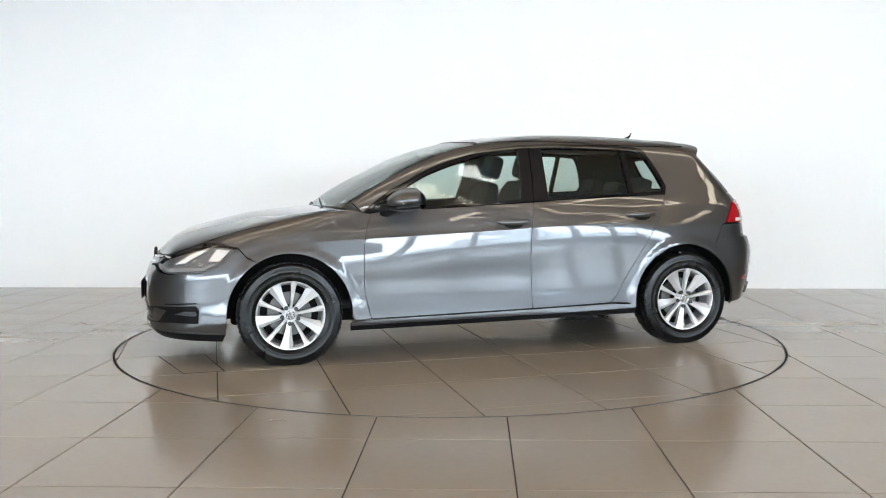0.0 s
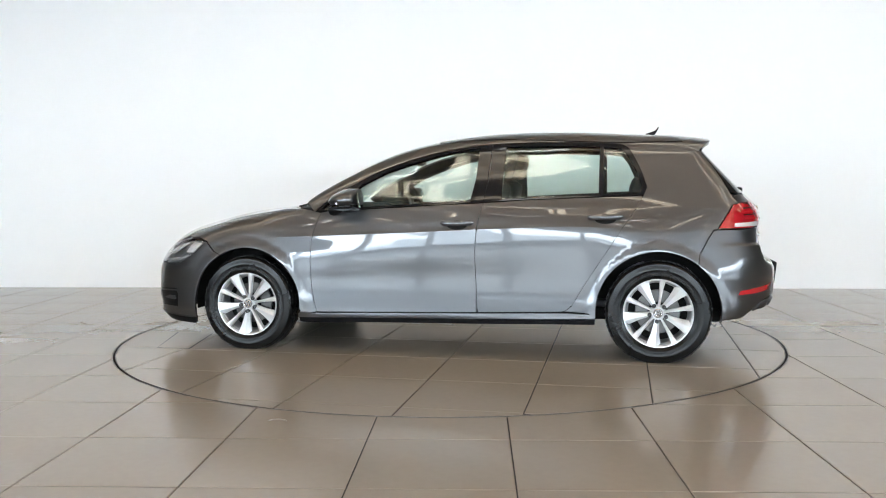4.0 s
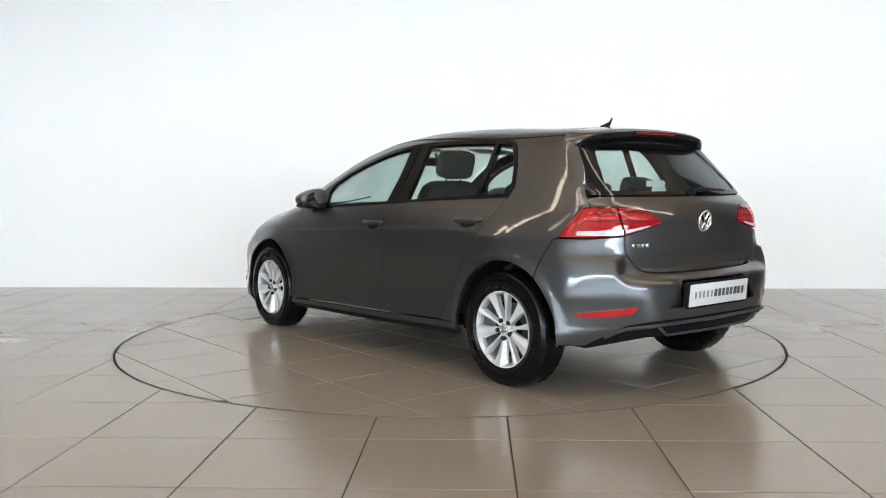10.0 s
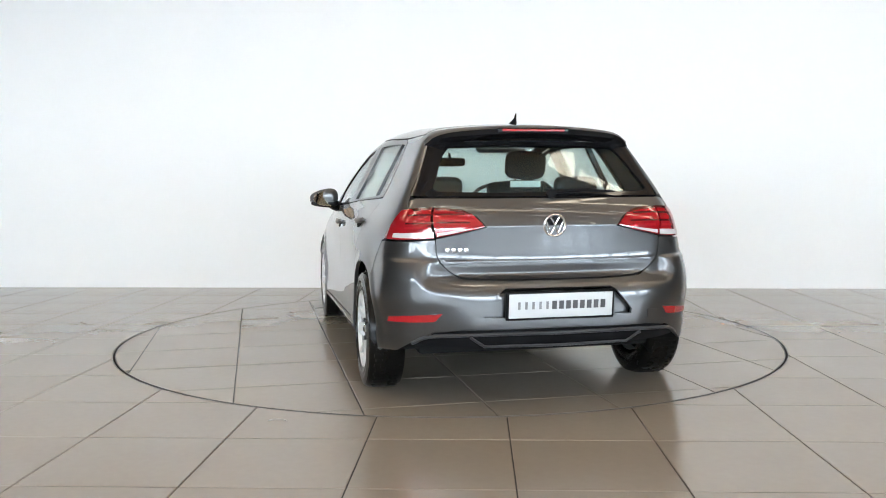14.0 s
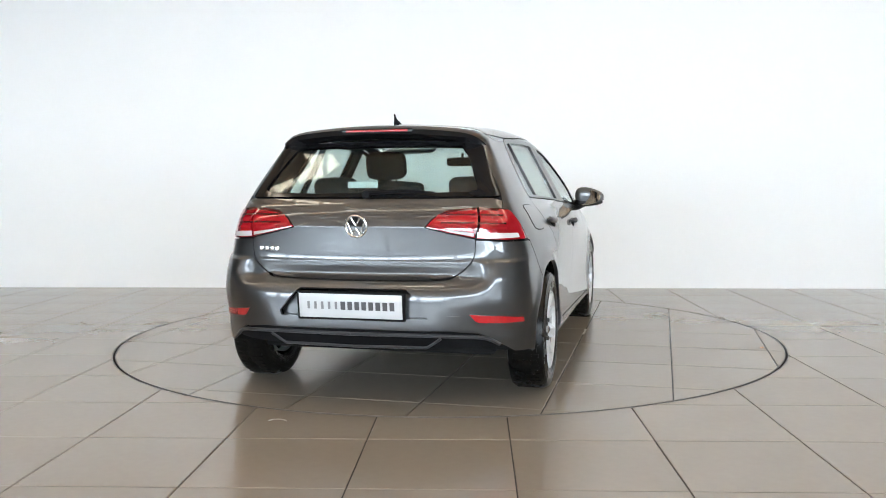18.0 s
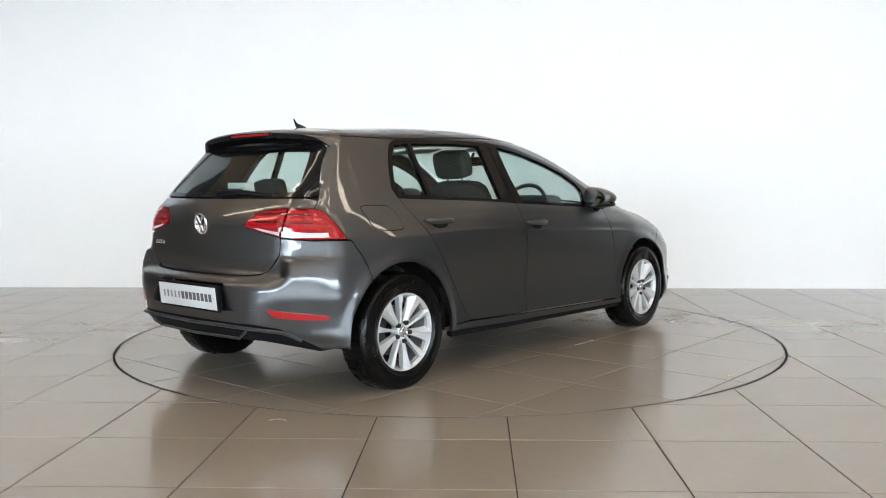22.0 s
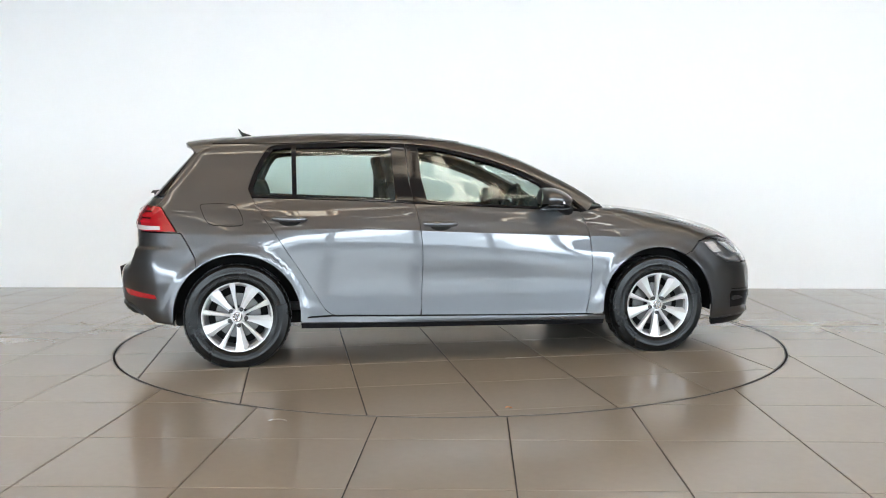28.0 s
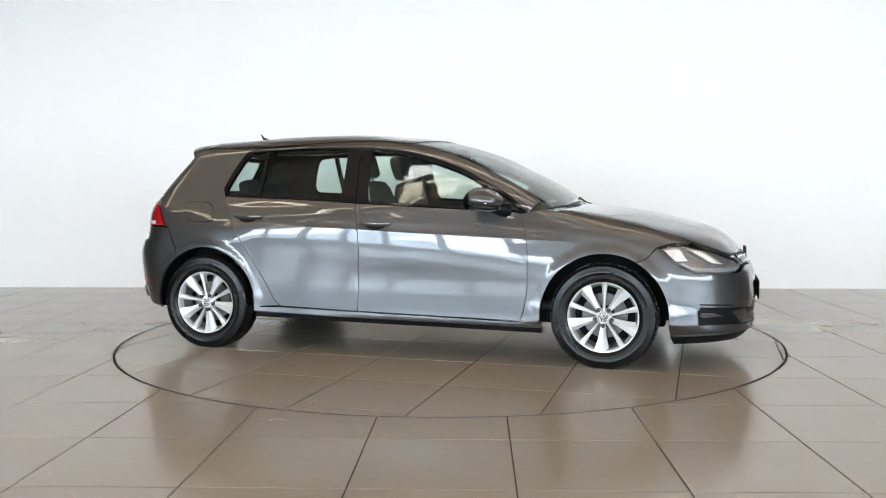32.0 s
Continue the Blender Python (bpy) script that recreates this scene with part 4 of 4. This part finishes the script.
    panel("fuel_flap", "S", bend(on("S", (-1.525, .955), (-1.50, .967), (-1.35, .965), (-1.305, .94), (-1.275, .875), (-1.29, .840), (-1.43, .842), (-1.485, .868), (-1.525, .955)), 4)[:-1], PAINT, car, -1, h=.03, lift=.0025, depth=.004, label="fuel filler flap")


def front_end(car):
    up = arch(AXLE, .370, 60, 60, 1) + on("S", (1.56, .648), (1.614, .708), (1.624, .704), (1.686, .650), (1.735, .605), (1.82, .564)) + on("F", (.66, .550), (.55, .558), (.44, .590), (.2, .580), (0, .578))
    low = on("F", (0, .200), (.36, .201), (.66, .208)) + on("S", (1.85, .207), (1.692, .203), (1.684, .250))
    ar = arch(AXLE, .370, -6, 60, 14)[:-1]
    right = mirrored(low + ar)
    bumper = panel("front_bumper", "G", up + mirrored(up)[1:] + right[:-1] + low + ar, PAINT, car, h=.03, label="dark grey front bumper")
    panel("upper_grille", "G", both(on("F", (0, .645), (.2, .648), (.43, .655), (.41, .598), (.2, .588), (0, .586))), BLACK_GLOSS, car, h=.03, lift=-.006, depth=.01, label="black upper grille")
    for z in (.605, .632):
        part("grille_bar", tube([p - np.array((.001, 0, 0)) for p in on("F", (.40, z + .004), (.2, z), (0, z), (-.2, z), (-.40, z + .004))], .006), CHROME, car, "thin chrome grille bar")
    grille = both(on("F", (0, .335), (.36, .338), (.60, .356)) + on("S", (1.90, .369), (1.858, .372), (1.838, .345), (1.845, .264)) + on("F", (.66, .258), (.40, .234), (0, .226)))
    panel("lower_grille", "G", grille, BLACK, car, h=.03, lift=.002, depth=.01, label="black lower grille")
    for z in (.25, .275, .30):
        part("grille_slat", tube([p + np.array((.006, 0, 0)) for p in bend(on("F", (.56, z + .01), (.3, z), (0, z), (-.3, z), (-.56, z + .01)), 4)], .005), SATIN, car)
    for s in (1, -1):
        panel("fog_blade", "G", on("S", (1.862, .338), (1.93, .336)) + on("F", (.70, .314)) + on("S", (1.87, .308), (1.850, .318)), SATIN, car, s, h=.02, lift=.008, depth=.006, label="satin grey blade in the lower grille")
        panel("grille_fin", "G", on("F", (.66, .335), (.55, .345), (.42, .245), (.56, .255)), PAINT, car, s, h=.025, lift=.006, depth=.008, label="grey fin in the lower grille")
        panel("lip_spoiler", "G", on("S", (1.690, .199), (1.85, .203)) + on("F", (.66, .204), (.36, .197), (.0, .196), (0, .155), (.36, .150), (.62, .150)) + on("S", (1.85, .150), (1.71, .150)), BLACK, car, s, h=.03, lift=-.004, depth=.02, label="black lip under the bumper")
        part("lip_strip", tube([p * (1, s, 1) for p in bend(on("S", (1.692, .203), (1.77, .205), (1.85, .207)) + on("F", (.66, .208), (.36, .201), (0, .200)), 5)], .005), SATIN, car, "satin dark strip along the bumper's foot")
        part("bumper_groove", tube([p * (1, s, 1) for p in bend(on("S", (1.90, .381), (1.86, .384)) + on("F", (.66, .372), (.36, .352), (0, .350)), 4)], .004), BLACK, car)
    (px, _, _), = on("F", (0, .42))
    part("number_plate", box_bm(.007, .53, .115, (px + .005, 0, .42), .003), BLACK, car, "dark front number plate seen edge-on")
    (bx, _, _), = on("F", (0, .62))
    part("badge", lathe([(.001, .004), (.046, .004), (.050, .008), (.056, .004), (.058, -.01)], 32), BLACK_GLOSS, car, "round dark front badge in the grille").matrix_local = Matrix.Translation((bx - .010, 0, .62)) @ Matrix.Rotation(radians(-90), 4, "Z")


def pod(s, bulk, cx, cy, cz, rx, ry, rz):
    """The mirror's housing: blunt behind, drawn out to a rounded tip."""
    bm = bmesh.new()
    bmesh.ops.create_uvsphere(bm, u_segments=28, v_segments=18, radius=1.0)
    for v in bm.verts:
        x, y, z = v.co
        q = math.copysign(abs(x) ** .8, x)
        yy, zz = math.copysign(abs(y) ** .85, y), math.copysign(abs(z) ** .80, z)
        nose = 1 - .42 * max(x, 0) ** 2
        v.co = (cx + rx * (q if x > 0 else -.5 * abs(x) ** .3) * (1 - .22 * y), s * (cy + ry * yy), cz - .014 * max(x, 0) + rz * zz * (1 - .30 * yy) * nose + bulk * y)
    return bm


def door_mirror(car, s):
    root = part("door_mirror", tube([(.73, s * .775, .915), (.69, s * .82, .925), (.635, s * .87, .945)], [.045, .036, .03], 12), BLACK, car, "door mirror with a grey cap and black base")
    part("mirror_cap", pod(s, -.004, .590, .905, .988, .135, .104, .062), PAINT, root, "dark grey mirror cap")
    part("mirror_foot", pod(s, -.002, .591, .902, .948, .132, .100, .034), BLACK_GLOSS, root, "black lower half of the mirror")
    bm = bmesh.new()
    bmesh.ops.create_circle(bm, cap_ends=True, segments=28, radius=1.0)
    for v in bm.verts:
        x, y, z = v.co
        v.co = (-.0005 * (1 - x * x), .086 * math.copysign(abs(x) ** .85, x), .055 * math.copysign(abs(y) ** .8, y) * (1 - .30 * s * x))
    glass = part("mirror_glass", bm, MIRROR, root, "mirror glass", smooth=False)
    glass.matrix_local = Matrix.Translation((.524, s * .903, .980)) @ Matrix.Rotation(radians(8 * s), 4, "Z") @ Matrix.Rotation(radians(6), 4, "Y")
    part("indicator", tube([(.712, s * .85, .966), (.698, s * .92, .966), (.640, s * 1.0, .962)], .007), CHROME, root, "slim bright indicator strip")


WHEEL_PARTS = {}


def wheel(car, x, s):
    """Tyre, ten-spoke alloy, disc and bolts; the outer face looks along +y before turning."""
    if not WHEEL_PARTS:
        tyre = lathe([(.200, -.085), (.235, -.097), (.275, -.098), (.299, -.090), (.311, -.070), (.315, -.035), (.316, 0), (.315, .035), (.311, .070),
                      (.303, .086), (.299, .0885), (.296, .0925), (.293, .0925), (.275, .098), (.262, .0990), (.259, .0975), (.240, .0975), (.238, .0990), (.229, .0985), (.227, .0955), (.215, .090), (.203, .084), (.198, .075)], 72)
        for v in tyre.verts:
            if v.co.z < -.300:
                v.co.z = -.300
        tread = bmesh.new()
        for k in range(64):
            a = 2 * math.pi * k / 64
            for w, y in ((.026, -.050), (.026, -.017), (.026, .017), (.026, .050)):
                if math.sin(a) > -.955:
                    m = Matrix.Rotation(-a, 4, "Y") @ Matrix.Translation((.3135 - .5 * y * y, y + (.004 if k % 2 else -.004), 0))
                    bmesh.ops.create_cube(tread, size=1, matrix=m @ Matrix.Diagonal((.005, w, .020, 1)))
        lip = lathe([(.199, .080), (.205, .085), (.2075, .089), (.206, .093), (.201, .092), (.197, .082), (.194, .070)], 64)
        barrel = lathe([(.194, .073), (.184, .06), (.176, -.02), (.18, -.085)], 64)
        hub = lathe([(.001, .074), (.029, .0735), (.031, .070), (.034, .070), (.042, .064), (.046, .050), (.048, .030)], 40)
        cap = lathe([(.001, .080), (.024, .0795), (.0285, .076), (.029, .072)], 32)
        disc = lathe([(.06, -.004), (.132, -.004), (.134, .0), (.134, -.014), (.06, -.014)], 48)
        back = lathe([(.001, -.03), (.178, -.03)], 32)
        spokes = []
        for kind in (0, 1):
            b = bmesh.new()
            stations = ((.026, .024, .068), (.06, .029, .072), (.09, .036, .075), (.13, .050, .079), (.165, .068, .084), (.200, .090, .089)) if kind == 0 else \
                       ((.030, .014, .066), (.06, .014, .069), (.09, .0155, .073), (.13, .020, .077), (.165, .026, .083), (.200, .036, .089))
            rings = []
            for r, w, y in stations:
                ridge = .004
                tilt = .42 * w if kind == 0 else 0
                prof = [(-w / 2, y - .034), (-w / 2, y - .003 - tilt * .7), (-w * .10, y + ridge), (w / 2, y - .002), (w / 2, y - .034)]
                rings.append([b.verts.new((r, q[1], q[0])) for q in prof])
            for q, w in zip(rings, rings[1:]):
                for i in range(5):
                    b.faces.new((q[i], q[(i + 1) % 5], w[(i + 1) % 5], w[i]))
            spokes.append(b)
        WHEEL_PARTS.update(tyre=tyre, tread=tread, barrel=barrel, lip=lip, hub=hub, cap=cap, disc=disc, back=back, wide=spokes[0], thin=spokes[1], bolt=lathe([(.001, .078), (.0075, .078), (.0080, .0825), (.0125, .0815), (.0135, .060)], 14))
        WHEEL_PARTS["ring"] = lathe([(.0215, .0797), (.0235, .0815), (.0255, .0795)], 32)
        for k, (a, b) in enumerate((((-.009, .018), (0, .002)), ((.009, .018), (0, .002)), ((-.019, .008), (-.008, -.018)), ((.019, .008), (.008, -.018)), ((-.008, -.018), (0, -.003)), ((.008, -.018), (0, -.003)))):
            WHEEL_PARTS["bar" + str(k)] = tube([(a[0], .0805, a[1]), (b[0], .0805, b[1])], .0026, 6)
        for key, m in [("ring", CHROME)] + [("bar" + str(k), CHROME) for k in range(6)] + [("tyre", TYRE), ("tread", TYRE), ("barrel", BARREL), ("lip", ALLOY), ("hub", ALLOY), ("cap", CAP_GREY), ("disc", STEEL), ("back", LINER), ("wide", ALLOY), ("thin", ALLOY), ("bolt", BOLT)]:
            ob = part(key, WHEEL_PARTS[key], m, sharp=30)
            WHEEL_PARTS[key] = ob.data
            bpy.data.objects.remove(ob)
    root = new("wheel", None)
    root.parent = car
    root.matrix_local = Matrix.Translation((x, s * .765, HUB_Z)) @ Matrix.Rotation(0 if s > 0 else math.pi, 4, "Z")
    tagged(root, "silver ten-spoke alloy wheel with a black tyre")

    def piece(name, key, m=None, label="", parent=root):
        ob = new(name, WHEEL_PARTS[key])
        ob.parent = parent
        if m:
            ob.matrix_local = m
        if label:
            tagged(ob, label)
        return ob
    piece("tyre", "tyre", label="black rubber tyre")
    piece("tread", "tread")
    turn = {(1, 1): 277, (-1, 1): 277, (1, -1): 272, (-1, -1): 262}[(1 if x > 0 else -1, s)]
    piece("rim", "lip", label="silver alloy rim")
    piece("rim_barrel", "barrel")
    piece("hub", "hub")
    cap = piece("centre_cap", "cap", label="black centre cap with a chrome emblem")
    piece("emblem_ring", "ring", parent=cap)
    for k in range(6):
        piece("emblem_bar", "bar" + str(k), parent=cap)
    piece("brake_disc", "disc", label="steel brake disc")
    piece("inner_shield", "back")
    for k in range(5):
        piece("spoke", "wide", Matrix.Rotation(radians(-(turn + 72 * k)), 4, "Y"))
        piece("spoke", "thin", Matrix.Rotation(radians(-(turn + 36 + 72 * k)), 4, "Y"))
        a = radians(turn + 72 * k)
        piece("bolt", "bolt", Matrix.Translation((.0505 * math.cos(a), 0, .0505 * math.sin(a))))


def underside(car):
    bm = box_bm(3.36, 1.24, .08, (-.02, 0, .26), .02)
    part("underbody", bm, LINER, car, "dark underbody")
    part("engine_block", box_bm(.75, 1.1, .45, (1.45, 0, .48), .05), LINER, car, "dark engine bay")
    for x in (AXLE, -AXLE):
        for s in (1, -1):
            # a liner over each wheel: an open half drum with its inner wall
            b = bmesh.new()
            n = 22
            ro = [b.verts.new((x + .385 * math.cos(a), s * .80, HUB_Z + .385 * math.sin(a))) for a in np.linspace(-.12, math.pi + .12, n)]
            ri = [b.verts.new((x + .395 * math.cos(a), s * .56, HUB_Z + .395 * math.sin(a))) for a in np.linspace(-.12, math.pi + .12, n)]
            for i in range(n - 1):
                b.faces.new((ro[i], ro[i + 1], ri[i + 1], ri[i]))
            b.faces.new(ri)
            part("arch_liner", b, LINER, car, "dark wheel arch liner")


def cushion(sx, sy, sz, at, bulge=.25, m=None):
    bm = bmesh.new()
    bmesh.ops.create_cube(bm, size=1.0)
    bmesh.ops.subdivide_edges(bm, edges=bm.edges[:], cuts=5, use_grid_fill=True)
    for v in bm.verts:
        u = v.co * 2
        k = Vector([math.copysign(abs(c) ** 1.0, c) for c in u])
        ln = (abs(k.x) ** 5 + abs(k.y) ** 5 + abs(k.z) ** 5) ** .2
        big = max(abs(k.x), abs(k.y), abs(k.z)) or 1
        v.co = k * (big / ln) / 2 if ln else k
        v.co = Vector((v.co.x * sx, v.co.y * sy, v.co.z * sz))
    bmesh.ops.transform(bm, matrix=Matrix.Translation(at) @ (m or Matrix()), verts=bm.verts)
    return bm


def cabin(car):
    lean = Matrix.Rotation(radians(-16), 4, "Y")
    for s in (1, -1):
        seat = part("front_seat", cushion(.55, .50, .16, (.12, s * .37, .50)), CLOTH, car, "charcoal cloth front seat")
        part("backrest", cushion(.13, .48, .62, (-.22, s * .37, .80), m=lean), CLOTH, seat)
        part("headrest", cushion(.10, .27, .18, (-.345, s * .37, 1.205), m=lean), CLOTH, seat, "cloth headrest on two posts")
        for d in (-.06, .06):
            part("headrest_post", tube([(-.31, s * .37 + d, 1.08), (-.335, s * .37 + d, 1.16)], .007), CHROME, seat)
    bench = part("rear_seat", cushion(.48, 1.25, .16, (-.78, 0, .52)), CLOTH, car, "charcoal cloth rear bench")
    part("backrest", cushion(.12, 1.24, .54, (-1.10, 0, .76), m=Matrix.Rotation(radians(-22), 4, "Y")), CLOTH, bench)
    for y in (.40, 0, -.40):
        part("headrest", cushion(.09, .25, .11 if y else .09, (-1.20, y, 1.06 if y else 1.04), m=Matrix.Rotation(radians(-18), 4, "Y")), CLOTH, bench)
    part("parcel_shelf", box_bm(.50, 1.15, .03, (-1.52, 0, .965), .01), TRIM_IN, car, "dark parcel shelf")
    part("cabin_floor", box_bm(2.6, 1.35, .04, (-.2, 0, .33), .01), TRIM_IN, car)
    dash = part("dashboard", cushion(.42, 1.36, .30, (.78, 0, .80)), TRIM_IN, car, "dark dashboard")
    part("instrument_hood", cushion(.2, .34, .1, (.60, -.37, .95)), TRIM_IN, dash)
    # steering wheel on the right-hand side
    b = bmesh.new()
    rings = []
    for i in range(32):
        a = 2 * math.pi * i / 32
        c = Vector((0, math.cos(a), math.sin(a)))
        rings.append([b.verts.new(c * (.185 + .014 * math.cos(t)) + Vector((.014 * math.sin(t), 0, 0))) for t in (2 * math.pi * k / 8 for k in range(8))])
    for i in range(32):
        q, w = rings[i], rings[(i + 1) % 32]
        for k in range(8):
            b.faces.new((q[k], q[(k + 1) % 8], w[(k + 1) % 8], w[k]))
    wh = part("steering_wheel", b, TRIM_IN, car, "black steering wheel")
    wh.matrix_local = pose(.44, -.37, .90, 0, 22, 0)
    part("wheel_hub", cushion(.05, .16, .12, (.01, 0, -.01)), TRIM_IN, wh)
    for a in (0, 180, 270):
        part("wheel_spoke", tube([(0, .05 * math.cos(radians(a)), .05 * math.sin(radians(a))), (0, .18 * math.cos(radians(a)), .18 * math.sin(radians(a)))], .014), TRIM_IN, wh)
    mir = part("inner_mirror", cushion(.03, .24, .065, (.33, 0, 1.245)), BLACK, car, "black rear-view mirror")
    part("mirror_stem", tube([(.31, 0, 1.265), (.335, 0, 1.305)], .010), BLACK, mir)
    for s in (1, -1):
        part("sun_visor", box_bm(.14, .36, .015, (.08, s * .33, 1.318), .006, m=Matrix.Rotation(radians(-12), 4, "Y")), LINING, car)
    card = part("window_card", box_bm(.004, .16, .032, (-1.70, .06, 1.075), .001), mat("pale_card", (.66, .72, .70), .6), car, "pale dealer card inside the rear window")


AXIS = (0.117, 0.054)          # the turntable's axis in the car's own plan


def at_turn(t, off):
    a = radians(89.415 - 6.612 * (t - 16.0))
    return Matrix.Rotation(a, 4, "Z") @ Matrix.Translation((-off[0], -off[1], 0))


hall()
floor()
ring_gap()
table = turntable()
dry_leaf = leaf()
thread()
car = new("car", None)
tagged(car, "dark grey metallic five-door hatchback on the turntable", "car")
body(car)
for ax in (AXLE, -AXLE):
    for sd in (1, -1):
        wheel(car, ax, sd)
for sd in (1, -1):
    door_mirror(car, sd)
underside(car)
cabin(car)


def motions():
    times = [float(t) for t in range(0, 33, 2)]
    walk(table, [(t, at_turn(t, (0, 0))) for t in times])
    walk(car, [(t, at_turn(t, AXIS)) for t in times])
    walk(dry_leaf, [(t, at_turn(t, (0.090, 2.124))) for t in times])


motions()
